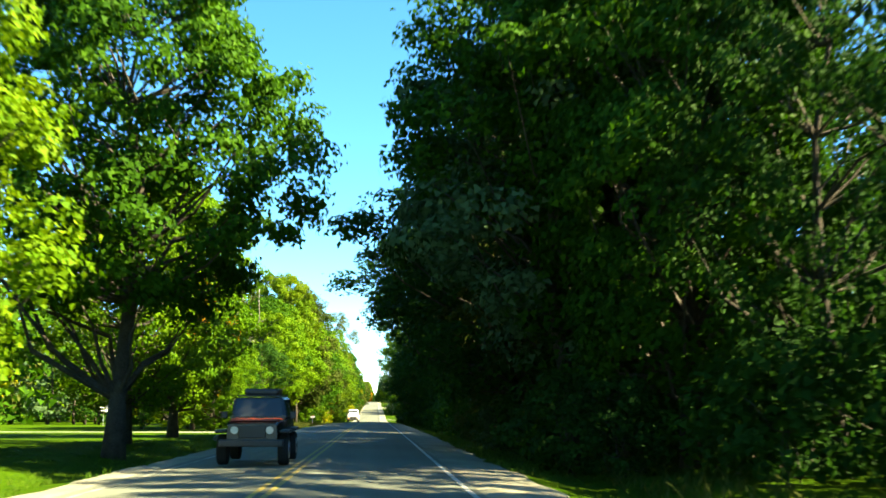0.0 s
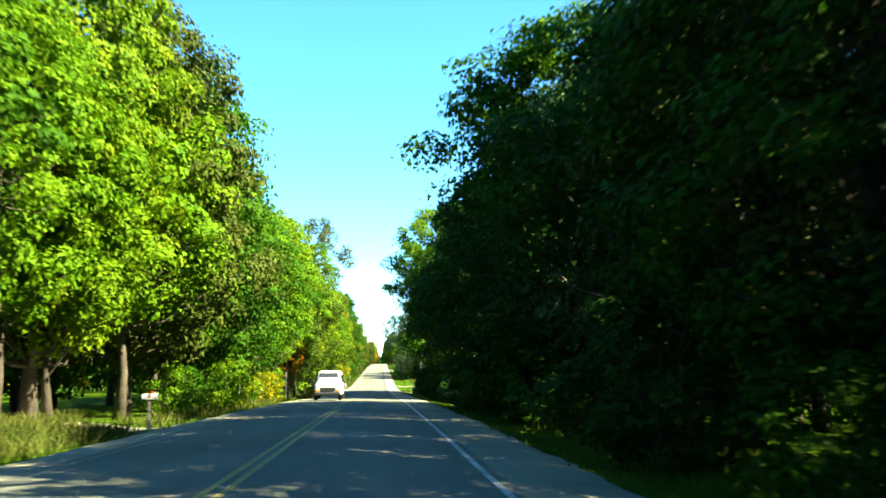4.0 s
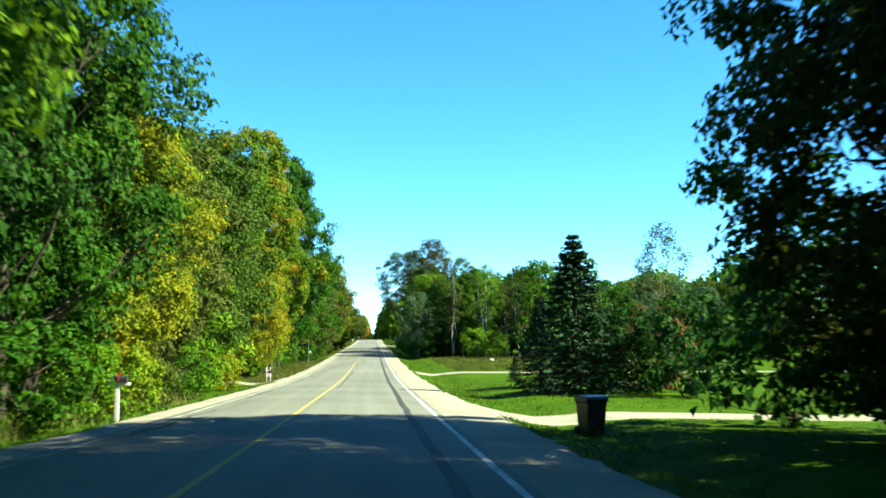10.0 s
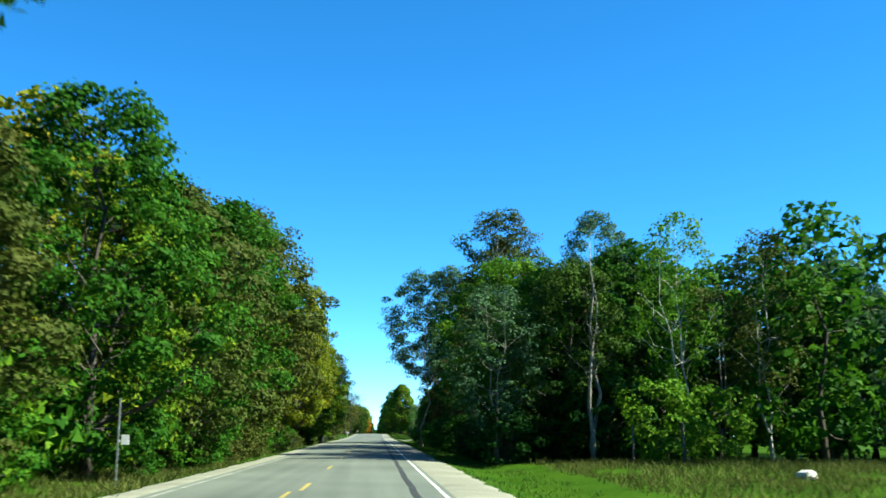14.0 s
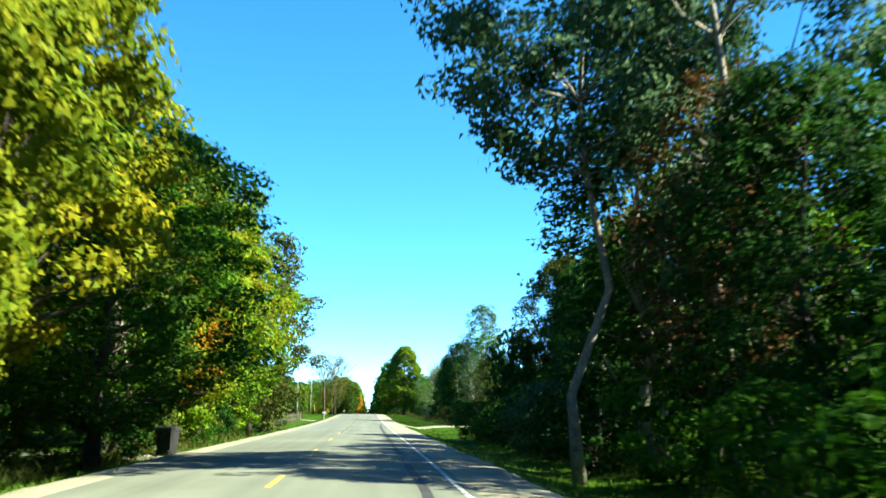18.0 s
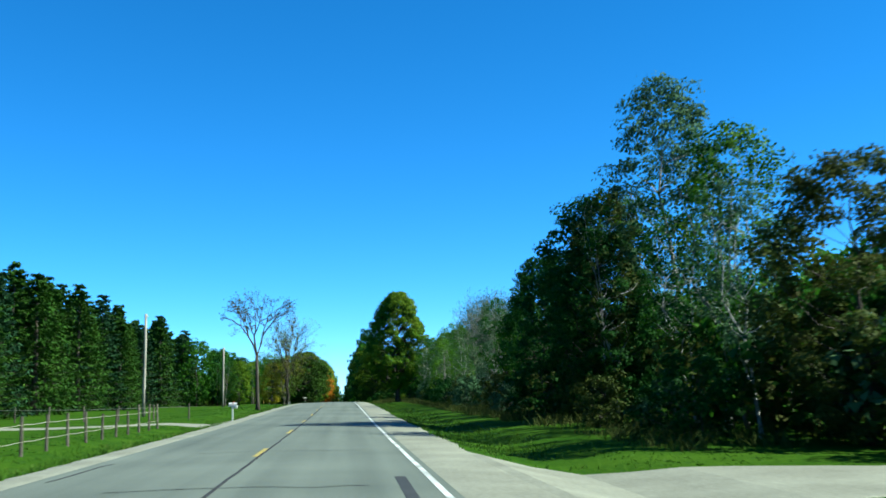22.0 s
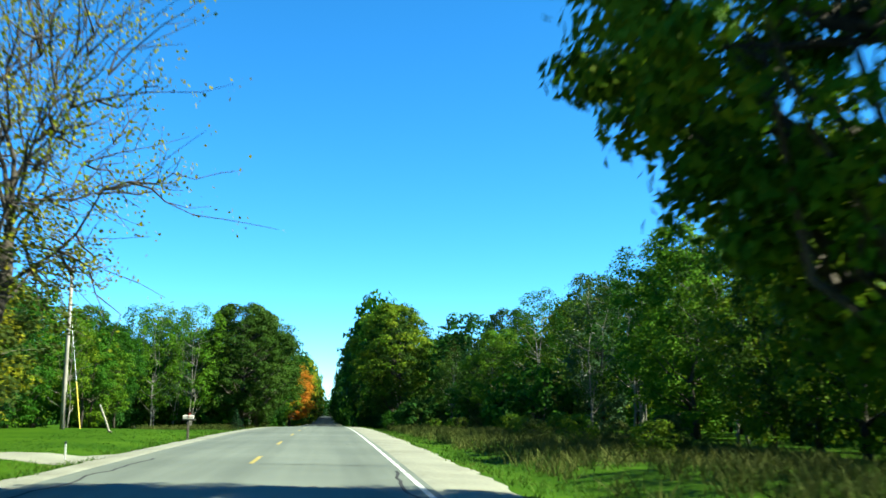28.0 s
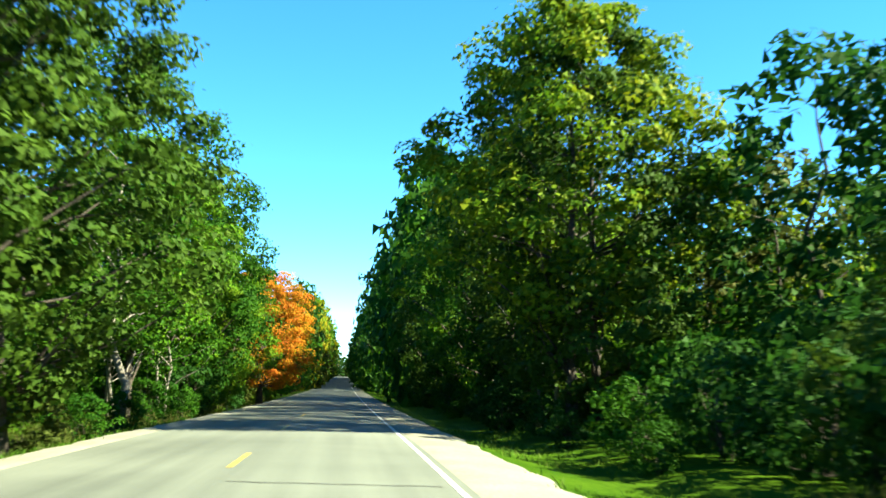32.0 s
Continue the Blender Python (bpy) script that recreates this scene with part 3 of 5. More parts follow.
def bare(seed, H, R, fork, leaf, leaves, trunk_r, multi=1, bark=None, size=0.2, up=0.10, flare=0.35):
    """A thin-leaved tree: forks again and again into fine twigs."""
    rs = np.random.RandomState(seed)
    g = Geo()
    tips = []

    def grow(p, d, ln, r, lev):
        d = d / np.linalg.norm(d)
        q = p + d * ln
        mid = (p + q) / 2 + rs.normal(size=3) * ln * 0.045
        g.tube([p, mid, q], [r, r * 0.86, r * 0.68], 7 if lev < 2 else (4 if lev < 4 else 3), caps=False)
        if lev >= 6:
            tips.append(q)
            tips.append(mid)
            return
        for i in range(3 if lev in (1, 2, 4) else 2):
            sp = 0.30 + 0.10 * lev * 0.6
            nd = d + rs.normal(size=3) * sp + np.array([0, 0, up])
            out = np.array([q[0], q[1], 0]) / (R + 0.01)
            grow(q, nd + out * flare, ln * rs.uniform(0.60, 0.82), r * (0.66 if i else 0.72), lev + 1)

    for s in range(multi):
        a = rs.uniform(0, 6.28)
        d = np.array([math.cos(a) * 0.16 * (multi > 1), math.sin(a) * 0.16 * (multi > 1), 1.0])
        p0 = np.array([math.cos(a) * 0.3 * (multi > 1), math.sin(a) * 0.3 * (multi > 1), -0.2])
        m = p0 + d * H * fork
        g.tube([p0, p0 + (m - p0) * 0.15, p0 + (m - p0) * 0.6 + rs.normal(size=3) * 0.12, m], [trunk_r * 1.4, trunk_r, trunk_r * 0.85, trunk_r * 0.7], 8)
        for k in range(3):
            b = a + k * 2.1 + rs.normal() * 0.3
            grow(m, np.array([math.cos(b) * 0.42, math.sin(b) * 0.42, 1.0]), H * (1 - fork) * 0.32, trunk_r * 0.5, 1)
    T = np.array(tips)
    pick = T[rs.randint(0, len(T), leaves)] + rs.normal(size=(leaves, 3)) * 0.22
    return g.mesh("trunk", bark or BARK, True), leaf_mesh("crown", pick, np.ones(leaves), rs, size, size * 0.36, leaf)


def dome(seed, H, R, low, leaf, leaves, trunk_r):
    """Two stems that fan out into a rounded crown of fine twigs with few leaves left."""
    rs = np.random.RandomState(seed)
    g = Geo()
    mid, tall_ = low * H, (1 - low) * H
    tips = []
    for k, (sx, sy) in enumerate(((0.45, 0.1), (-0.45, -0.2))):
        root = np.array([sx * 0.5, sy, -0.3])
        fork = np.array([sx * 3.2, sy * 2, H * (0.36 if k else 0.42)])
        g.tube(bent(root, fork, rs, 0.02, 6), [trunk_r * 1.4, trunk_r, trunk_r * 0.92, trunk_r * 0.85, trunk_r * 0.78, trunk_r * 0.7], 8)
        for i in range(13):
            a = i * 2.39996 + k
            u = (i + 0.5) / 13
            r = R * math.sqrt(1 - u * u * 0.94) * 0.66
            lx = np.array([fork[0] * 0.5 + r * math.cos(a), fork[1] * 0.5 + r * math.sin(a), mid + tall_ * (0.06 + 0.74 * u)])
            b0 = fork - (fork - root) * max(0.0, 0.35 - 0.5 * u)
            limb = bent(b0, lx, rs, 0.05, 6, 0.06)
            r0 = trunk_r * rs.uniform(0.26, 0.42)
            g.tube(limb, [r0, r0 * 0.8, r0 * 0.62, r0 * 0.46, r0 * 0.32, r0 * 0.2], 5, caps=False)
            for j in range(9):
                p = np.array(limb[2 + j % 4])
                out = p - np.array([0, 0, mid + tall_ * 0.15])
                out /= np.linalg.norm(out) + 1e-6
                q = p + (out + rs.normal(size=3) * 0.5 + np.array([0, 0, 0.1])) * R * rs.uniform(0.16, 0.27)
                twig = bent(p, q, rs, 0.07, 4)
                g.tube(twig, [0.042, 0.032, 0.022, 0.012], 3, caps=False)
                for f in range(4):
                    e0 = np.array(twig[1 + f % 3])
                    e1 = e0 + (out * 0.7 + rs.normal(size=3) * 0.7 + np.array([0, 0, 0.2])) * rs.uniform(0.5, 1.2)
                    g.tube([e0, (e0 + e1) / 2 + rs.normal(size=3) * 0.05, e1], [0.016, 0.012, 0.006], 3, caps=False)
                    tips += [e1, (e0 + e1) / 2]
    T = np.array(tips)
    pick_ = T[rs.randint(0, len(T), leaves)] + rs.normal(size=(leaves, 3)) * 0.18
    return g.mesh("trunk", BARK, True), leaf_mesh("crown", pick_, np.ones(leaves), rs, 0.12, 0.05, leaf)


def snag(seed, H):
    """A dead tree: two bare stems with short broken limbs."""
    rs = np.random.RandomState(seed)
    g = Geo()
    tips = []
    for a, top in ((0.0, H), (0.5, H * 0.82)):
        pts = bent((a, 0, -0.3), (a * 2.4 + rs.normal() * 0.3, rs.normal() * 0.4, top), rs, 0.02, 9)
        g.tube(pts, [0.17 * (1 - 0.9 * i / 8) + 0.012 for i in range(9)], 7)
        for k in range(13):
            j = rs.randint(3, 8)
            p = np.array(pts[j]) + (np.array(pts[j + 1]) - np.array(pts[j])) * rs.uniform()
            q = rs.uniform(0, 6.28)
            ln = rs.uniform(0.6, 2.4) * (1.15 - 0.08 * j)
            e = p + np.array([math.cos(q) * ln, math.sin(q) * ln, ln * rs.uniform(0.5, 1.3)])
            g.tube(bent(p, e, rs, 0.08, 4), [0.045, 0.03, 0.02, 0.008], 4, caps=False)
            tips.append(e)
    T = np.array(tips)
    pick_ = T[rs.randint(0, len(T), 40)] + rs.normal(size=(40, 3)) * 0.2
    return g.mesh("trunk", BARK_PALE, True), leaf_mesh("crown", pick_, np.ones(40), rs, 0.2, 0.07, LEAF["russet"])


KIND = {}


def kind_of(key, meshes):
    KIND[key] = meshes


# near trees: rich crowns
for s in range(4):
    kind_of("edge%d" % s, broadleaf(10 + s, 15, 4.6, 0.04, 170, 115, 0.215, 0.10, 0.20, BARK, LEAF["green"], 0.6, 0.45, 0.80, corners=3))
for s in range(3):
    kind_of("maple%d" % s, broadleaf(30 + s, 17, 6.0, 0.12, 230, 130, 0.215, 0.10, 0.30, BARK, LEAF["green"], 0.55, 0.42, 0.68, corners=3))
for s in range(3):
    kind_of("tall%d" % s, broadleaf(50 + s, 21, 4.0, 0.22, 140, 125, 0.20, 0.09, 0.22, BARK_PALE, LEAF["silver"], 0.6, 0.5, 0.95, corners=3))
for s in range(3):
    kind_of("thin%d" % s, broadleaf(70 + s, 15, 3.6, 0.20, 100, 60, 0.20, 0.075, 0.13, BARK_PALE, LEAF["olive"], 0.6, 0.5, 1.0, multi=2))
for s in range(2):
    kind_of("birch%d" % s, broadleaf(90 + s, 15, 3.0, 0.3, 90, 50, 0.20, 0.075, 0.13, BIRCH, LEAF["lime"], 0.6, 0.5, 1.0, 0.03, multi=2))
for s in range(4):
    kind_of("shrub%d" % s, broadleaf(110 + s, 3.4, 2.1, 0.02, 46, 60, 0.19, 0.085, 0.05, BARK, LEAF["green"], 0.5, 0.4, 1.15, multi=3, corners=3))
for s in range(4):
    kind_of("wood%d" % s, broadleaf(20 + s, 15.5, 4.4, 0.26, 145, 115, 0.21, 0.10, 0.19, BARK, LEAF["green"], 0.55, 0.42, 0.78, corners=3))
# far and inner trees: fewer, larger leaves
for s in range(3):
    kind_of("bush%d" % s, broadleaf(115 + s, 3.4, 2.1, 0.02, 34, 28, 0.29, 0.13, 0.05, BARK, LEAF["green"], 0.5, 0.4, 1.2, multi=3, corners=3))
for s in range(3):
    kind_of("far%d" % s, broadleaf(130 + s, 17, 5.2, 0.06, 84, 23, 0.55, 0.27, 0.22, BARK, LEAF["green"], 0.55, 0.42, 1.0, corners=3))
for s in range(3):
    kind_of("mid%d" % s, broadleaf(135 + s, 17, 5.0, 0.06, 100, 40, 0.38, 0.18, 0.22, BARK, LEAF["green"], 0.55, 0.42, 0.9, corners=3))
for s in range(2):
    kind_of("dist%d" % s, broadleaf(140 + s, 17, 6.5, 0.0, 60, 20, 0.95, 0.45, 0.2, BARK, LEAF["green"], 0.5, 0.4, 1.3, corners=3))
for s in range(2):
    kind_of("spruce%d" % s, conifer(150 + s, 11, 3.2, 0.03, 34, 9, 22, 0.36, 0.085, LEAF["needle"], 0.28))
for s in range(2):
    kind_of("pine%d" % s, conifer(160 + s, 16, 3.6, 0.0, 30, 8, 22, 0.56, 0.10, LEAF["pine"], 0.05, 0.60, corners=3, loose=0.8))
kind_of("big0", broadleaf(36, 17, 6.0, 0.14, 430, 125, 0.21, 0.10, 0.34, BARK, LEAF["green"], 0.5, 0.42, 0.56, corners=3))
kind_of("big1", broadleaf(37, 17, 5.5, 0.13, 620, 125, 0.21, 0.10, 0.36, BARK, LEAF["green"], 0.75, 0.40, 0.56, corners=3))
kind_of("big2", broadleaf(38, 17, 6.0, 0.27, 400, 125, 0.21, 0.10, 0.34, BARK, LEAF["green"], 0.5, 0.36, 0.58, corners=3))
kind_of("oak0", broadleaf(61, 17, 6.2, 0.50, 160, 140, 0.21, 0.10, 0.30, BARK, LEAF["green"], 0.55, 0.35, 0.66, corners=3))
kind_of("bare0", bare(170, 17, 5.0, 0.46, LEAF["olive"], 1100, 0.28))
kind_of("bare2", bare(173, 9, 3.2, 0.14, LEAF["silver"], 3200, 0.07, 4, BARK_PALE, 0.13, 0.22, 0.2))
kind_of("snag0", snag(172, 17))
kind_of("poplar0", broadleaf(55, 21, 4.4, 0.40, 150, 135, 0.20, 0.09, 0.15, BARK_PALE, LEAF["silver"], 0.55, 0.42, 0.85, corners=3))
kind_of("dome0", dome(180, 15.5, 5.4, 0.36, LEAF["yellow"], 9000, 0.22))

WORD = {"green": "green", "deep": "dark green", "lime": "yellow-green", "yellow": "yellowing", "gold": "yellow-tipped green", "autumn": "green, yellow and orange", "moss": "olive-green", "orange": "orange autumn", "olive": "olive-brown autumn",
        "russet": "russet autumn", "silver": "grey-green", "needle": "dark green", "pine": "green"}
NAMES = {"wood": ("tree", "%s forest tree with a bare lower trunk", "trees along the road"), "edge": ("tree", "leafy %s broadleaf tree at the wood's edge", "trees along the road"), "big": ("maple_tree", "large spreading %s maple tree with a full crown", "trees along the road"), "oak": ("oak_tree", "high-crowned %s oak tree leaning limbs over the road", "trees along the road"), "maple": ("maple_tree", "broad %s maple tree with a dense crown", "trees along the road"),
         "tall": ("poplar_tree", "tall %s poplar tree with a pale trunk", "trees along the road"), "thin": ("young_tree", "thin-crowned %s young tree with pale stems", "trees along the road"),
         "birch": ("birch_tree", "%s birch tree with white bark", "trees along the road"), "shrub": ("shrub", "low %s shrub at the foot of the trees", "shrubs along the verge"),
         "far": ("tree", "dense %s forest tree behind the front row", "forest trees"), "spruce": ("spruce_tree", "%s spruce tree with drooping boughs", "conifers"),
         "pine": ("pine_tree", "%s pine tree in a planted stand", "pines beyond the paddock"), "bare": ("thin_leaved_tree", "nearly bare %s tree with fine twigs", "nearly bare trees"),
         "poplar": ("poplar_tree", "high-crowned %s poplar tree with a bare pale trunk", "trees along the road"),
         "dome": ("thin_leaved_tree", "thin-leaved %s roadside tree with a rounded twiggy crown", "nearly bare trees"),
         "snag": ("dead_tree", "dead grey tree with bare upright limbs", "dead trees")}
FIRST = {}


def tree(key, colour, x, y, h=1.0, w=None, turn=None, rs=random, z=None):
    """Stands a copy of one kind of tree on the ground, scaled, with its own leaf colour."""
    w = h if w is None else w
    kind = key.rstrip("0123456789")
    nm, label, group = NAMES[kind]
    label = label % WORD[colour] if "%s" in label else label
    turn = rs.uniform(0, 360) if turn is None else turn
    m = pose(x, y, land(x, y) if z is None else z, rs.uniform(-2, 2), rs.uniform(-2, 2), turn) @ Matrix.Diagonal((w, w, h, 1))
    k = (key, colour)
    if k not in FIRST:
        root = new(nm)
        root.empty_display_size = 0.3
        tr, cr = KIND[key]
        part("trunk", tr, None, root)
        cr = cr.copy()
        cr.materials[0] = LEAF[colour]
        part("crown", cr, None, root)
        root.matrix_basis = m
        FIRST[k] = root
        return tagged(root, label, NAMES[kind][0].replace("_", " ") if kind not in ("edge", "wood") else "tree", group)
    src = FIRST[k]
    keep = src.scale.copy()
    src.scale = (1, 1, 1)
    ob = copy_thing(src, m)
    src.scale = keep
    return tagged(ob, label)


FOREST = {}


def far_tree(key, colour, x, y, h, w, rs):
    FOREST.setdefault(colour, []).append((key, pose(x, y, land(x, y), 0, 0, rs.uniform(0, 360)) @ Matrix.Diagonal((w, w, h, 1))))


def plant_forest():
    """Joins all the trees behind the front rows into one mesh."""
    V, F, M, base = [], [], [], 0
    mats = [BARK] + [LEAF[c] for c in FOREST]
    for ci, (c, items) in enumerate(FOREST.items()):
        for key, m in items:
            a = np.array(m)
            for j, me in enumerate(KIND[key]):
                n = len(me.vertices)
                co = np.empty(n * 3)
                me.vertices.foreach_get("co", co)
                V.append(co.reshape(-1, 3) @ a[:3, :3].T + a[:3, 3])
                nl = len(me.loops)
                li = np.empty(nl, dtype=np.int32)
                me.loops.foreach_get("vertex_index", li)
                tot = np.empty(len(me.polygons), dtype=np.int32)
                me.polygons.foreach_get("loop_total", tot)
                F.append((li + base, tot))
                M.append(np.full(len(tot), 0 if j == 0 else ci + 1, dtype=np.int32))
                base += n
    v, li, tot, mi = np.concatenate(V), np.concatenate([f[0] for f in F]), np.concatenate([f[1] for f in F]), np.concatenate(M)
    me = bpy.data.meshes.new("woodland")
    me.vertices.add(len(v))
    me.vertices.foreach_set("co", v.ravel())
    me.loops.add(len(li))
    me.loops.foreach_set("vertex_index", li.astype(np.int32))
    me.polygons.add(len(tot))
    me.polygons.foreach_set("loop_start", np.concatenate([[0], np.cumsum(tot)[:-1]]).astype(np.int32))
    for q in mats:
        me.materials.append(q)
    me.polygons.foreach_set("material_index", mi)
    me.update(calc_edges=True)
    tagged(new("woodland", me), "dense mixed green woodland behind the roadside trees", "woodland", kind="stuff")


def pick(rs, table):
    r = rs.uniform(0, sum(w for _, w in table))
    for k, w in table:
        r -= w
        if r <= 0:
            return k
    return table[-1][0]


def row(seed, y0, y1, x, step, kinds, cols, h=(0.8, 1.15), jx=1.2, slope=0.0, fat=1.0):
    """Trees along the road between y0 and y1, about x from its middle."""
    rs = random.Random(seed)
    y = y0
    while y < y1:
        k = pick(rs, kinds)
        n = sum(1 for q in KIND if q.rstrip("0123456789") == k)
        s = rs.uniform(*h)
        (far_tree if k in ("far", "mid", "pine", "dist", "bush") else tree)(k + str(rs.randrange(n)), pick(rs, cols), x + slope * (y - y0) + rs.uniform(-jx, jx), y + rs.uniform(-0.3, 0.3) * step, s, s * fat * rs.uniform(0.85, 1.15), rs=rs)
        y += step * rs.uniform(0.75, 1.25)


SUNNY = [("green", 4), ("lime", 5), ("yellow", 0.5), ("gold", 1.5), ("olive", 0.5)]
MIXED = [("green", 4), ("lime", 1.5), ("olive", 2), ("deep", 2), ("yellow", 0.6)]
# mix weighted to the darker leaves, shade of the woods included in their colour
SHADE_TONED = [("deep", 4), ("green", 3), ("olive", 1.2), ("silver", 0.8)]
FRONT = [("edge", 5), ("maple", 1.2), ("thin", 1.2)]
SHRUBS = [("shrub", 1)]
BUSHES = [("bush", 1)]
HIGH = [("wood", 4), ("maple", 1), ("thin", 1), ("edge", 1)]
BACK = [("far", 1)]
DISTANT = [("dist", 1)]
NEARBACK = [("mid", 1)]


# ---- woods, left of the road ----
tree("big2", "green", -9.6, 39.5, 1.18, 1.04, 40)
tree("big0", "lime", -12.1, 64, 0.86, 0.82, 10)
tree("maple2", "lime", -11.6, 50, 0.8, 0.75, 70)
row(242, 97, 120, -15.2, 4, [("edge", 1)], [("lime", 2), ("green", 1)], (0.5, 0.62), 0.8)
row(201, -5, 26, -11.5, 6, FRONT, [("green", 3), ("lime", 1)], (0.8, 1.1))
row(202, 0, 60, -22, 7, BACK, SUNNY, (0.8, 1.0), 2.5)
for i in range(5):
    tree("edge%d" % (i % 4), ("lime", "green", "lime", "olive", "green")[i], -13.5 - 2.1 * i, 101 + (i % 2) * 2.5, 0.52 + 0.06 * (i % 3), 0.58)
row(203, 120, 150, -34, 5, BACK, SHADE_TONED, (0.6, 0.8), 3)
tree("maple1", "deep", -11.8, 111.4, 0.50, 0.50, 200)
tree("big0", "gold", -12.9, 138.5, 1.13, 0.86, 15)
tree("maple2", "orange", -16.4, 96, 0.84, 0.62)
tree("edge2", "lime", -14.0, 92, 0.52, 0.6)
tree("edge0", "gold", -17.0, 90, 0.5, 0.6)
tree("snag0", "russet", -14.2, 115.3, 1.06, 1.1)
tree("snag0", "russet", -13.3, 116.8, 0.90, 1.0)
row(204, 121, 138, -12.0, 4.2, [("wood", 1)], [("lime", 3), ("green", 2)], (0.8, 0.95), 0.6)
tree("tall1", "olive", -9.4, 262, 1.28, 1.1, 20)
tree("tall0", "lime", -10.4, 256, 1.05, 0.9, 90)
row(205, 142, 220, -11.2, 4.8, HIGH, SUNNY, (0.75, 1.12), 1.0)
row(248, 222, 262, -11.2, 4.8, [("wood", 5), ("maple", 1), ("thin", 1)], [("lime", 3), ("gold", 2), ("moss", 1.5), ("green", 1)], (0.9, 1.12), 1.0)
row(243, 263, 282, -11.6, 4.0, [("edge", 2), ("maple", 1)], [("deep", 2), ("green", 2)], (0.85, 1.1), 0.6, fat=0.76)
row(245, 287, 316, -12.2, 4.6, FRONT, [("olive", 1.5), ("gold", 3), ("moss", 2)], (0.85, 1.05), 0.7)
row(246, 318, 334, -11.8, 4.6, FRONT, [("green", 3), ("moss", 2), ("gold", 1)], (0.85, 1.05), 0.7)
tree("maple0", "yellow", -9.9, 286, 0.62, 0.56)
row(206, 126, 520, -17, 6, NEARBACK, MIXED, (0.85, 1.1), 2.0)
row(207, 146, 190, -9.4, 7, SHRUBS, SUNNY, (0.4, 0.9), 0.6)
row(241, 180, 345, -13.5, 4, BUSHES, MIXED, (0.8, 1.3), 0.8)
row(360, 222, 276, 13.5, 2.6, BUSHES, SHADE_TONED, (0.8, 1.4), 2.5)
tree("wood0", "lime", -10.4, 182, 0.95, 1.0, 40)
tree("wood2", "lime", -10.2, 190, 1.05, 0.95, 100)
tree("wood1", "gold", -10.6, 199, 1.1, 0.95, 200)
row(240, 245, 312, -9.2, 5.5, SHRUBS, SUNNY, (0.4, 0.9), 0.6)
tree("thin0", "orange", -9.7, 209, 0.50, 0.62)
tree("maple1", "gold", -11, 213, 0.7, 0.6)
tree("maple2", "autumn", -9.6, 346, 0.95, 0.50)
tree("maple0", "yellow", -9.8, 330, 0.6, 0.55)
tree("big0", "autumn", -11.2, 341, 1.26, 0.92, 80)
tree("maple1", "autumn", -9.8, 336, 0.66, 0.50, 80)
tree("big0", "green", -10.1, 358, 1.29, 0.90, 300)
tree("edge1", "deep", -12.2, 352, 0.72, 0.8, 10)
tree("edge3", "gold", -12.4, 365, 0.72, 0.72, 60)
tree("edge2", "olive", -11.4, 372, 0.66, 0.75, 60)
row(208, 383, 418, -10.5, 5, FRONT, [("olive", 4), ("green", 2), ("gold", 1)], (0.75, 1.0), 1.0)
row(238, 418, 448, -11.5, 5, FRONT, SUNNY, (0.6, 0.8), 1.0)
row(247, 322, 374, -11.0, 3.0, SHRUBS, [("autumn", 1), ("moss", 1), ("green", 3)], (0.5, 0.85), 0.5)
row(244, 314, 402, -12.2, 3.4, BUSHES, [("gold", 2), ("green", 2), ("lime", 2)], (0.9, 1.5), 0.9)
row(209, 388, 520, -9.2, 6, SHRUBS, [("green", 2), ("olive", 2), ("deep", 1)], (0.4, 0.8), 0.5)
tree("big0", "yellow", -9.2, 464, 1.07, 0.82, 200)
tree("maple1", "green", -8.4, 477, 0.62, 0.80, 40)
tree("maple2", "yellow", -10.5, 468, 0.85, 0.8)
row(210, 484, 515, -10, 5.5, FRONT, [("gold", 4), ("yellow", 1.5), ("moss", 2)], (0.75, 1.0), 1.0)
tree("maple1", "orange", -11, 497, 0.8, 0.7)
tree("edge1", "olive", -8.4, 519, 0.95, 1.0)
tree("thin0", "russet", -8.6, 522, 0.7, 0.9)
tree("spruce0", "needle", -9.6, 528, 1.2, 1.05)
# pines beyond the paddock
for i, (x, y0, y1) in enumerate(((-32, 592, 760), (-37, 582, 770), (-42, 565, 790), (-49, 560, 810))):
    back = i > 1
    row(220 + i, y0, 632, x, 6.0 if back else 2.9, [("far", 1) if back else ("pine", 1)], [("pine", 4), ("needle", 1)], (0.50, 0.60) if back else (0.58, 0.72), 2.2, fat=1.25)
    row(250 + i, 634, y1, x, 6.0 if back else 3.1, [("far", 1) if back else ("pine", 1)], [("pine", 4), ("needle", 1)], (0.58, 0.72) if back else (0.76, 0.98), 2.2, fat=1.2)
row(226, 520, 545, -27, 5, [("pine", 2), ("far", 1)], [("pine", 2), ("deep", 1)], (0.7, 0.9), 3)
tree("bare0", "olive", -9.1, 659, 0.78, 0.8, 30)
tree("dome0", "yellow", -9.0, 717, 1.02, 1.0, 75)
tree("edge1", "yellow", -11.8, 722, 0.45, 0.55)
tree("thin1", "olive", -9.4, 717, 0.5, 0.8)
row(227, 745, 850, -27, 5, [("far", 2), ("pine", 1)], [("green", 2), ("deep", 2), ("lime", 1)], (0.6, 0.75), 3)
row(228, 742, 800, -20.5, 4.5, [("edge", 3), ("wood", 1), ("thin", 1)], [("green", 2), ("deep", 2), ("gold", 1), ("lime", 0.5)], (0.47, 0.62), 2)
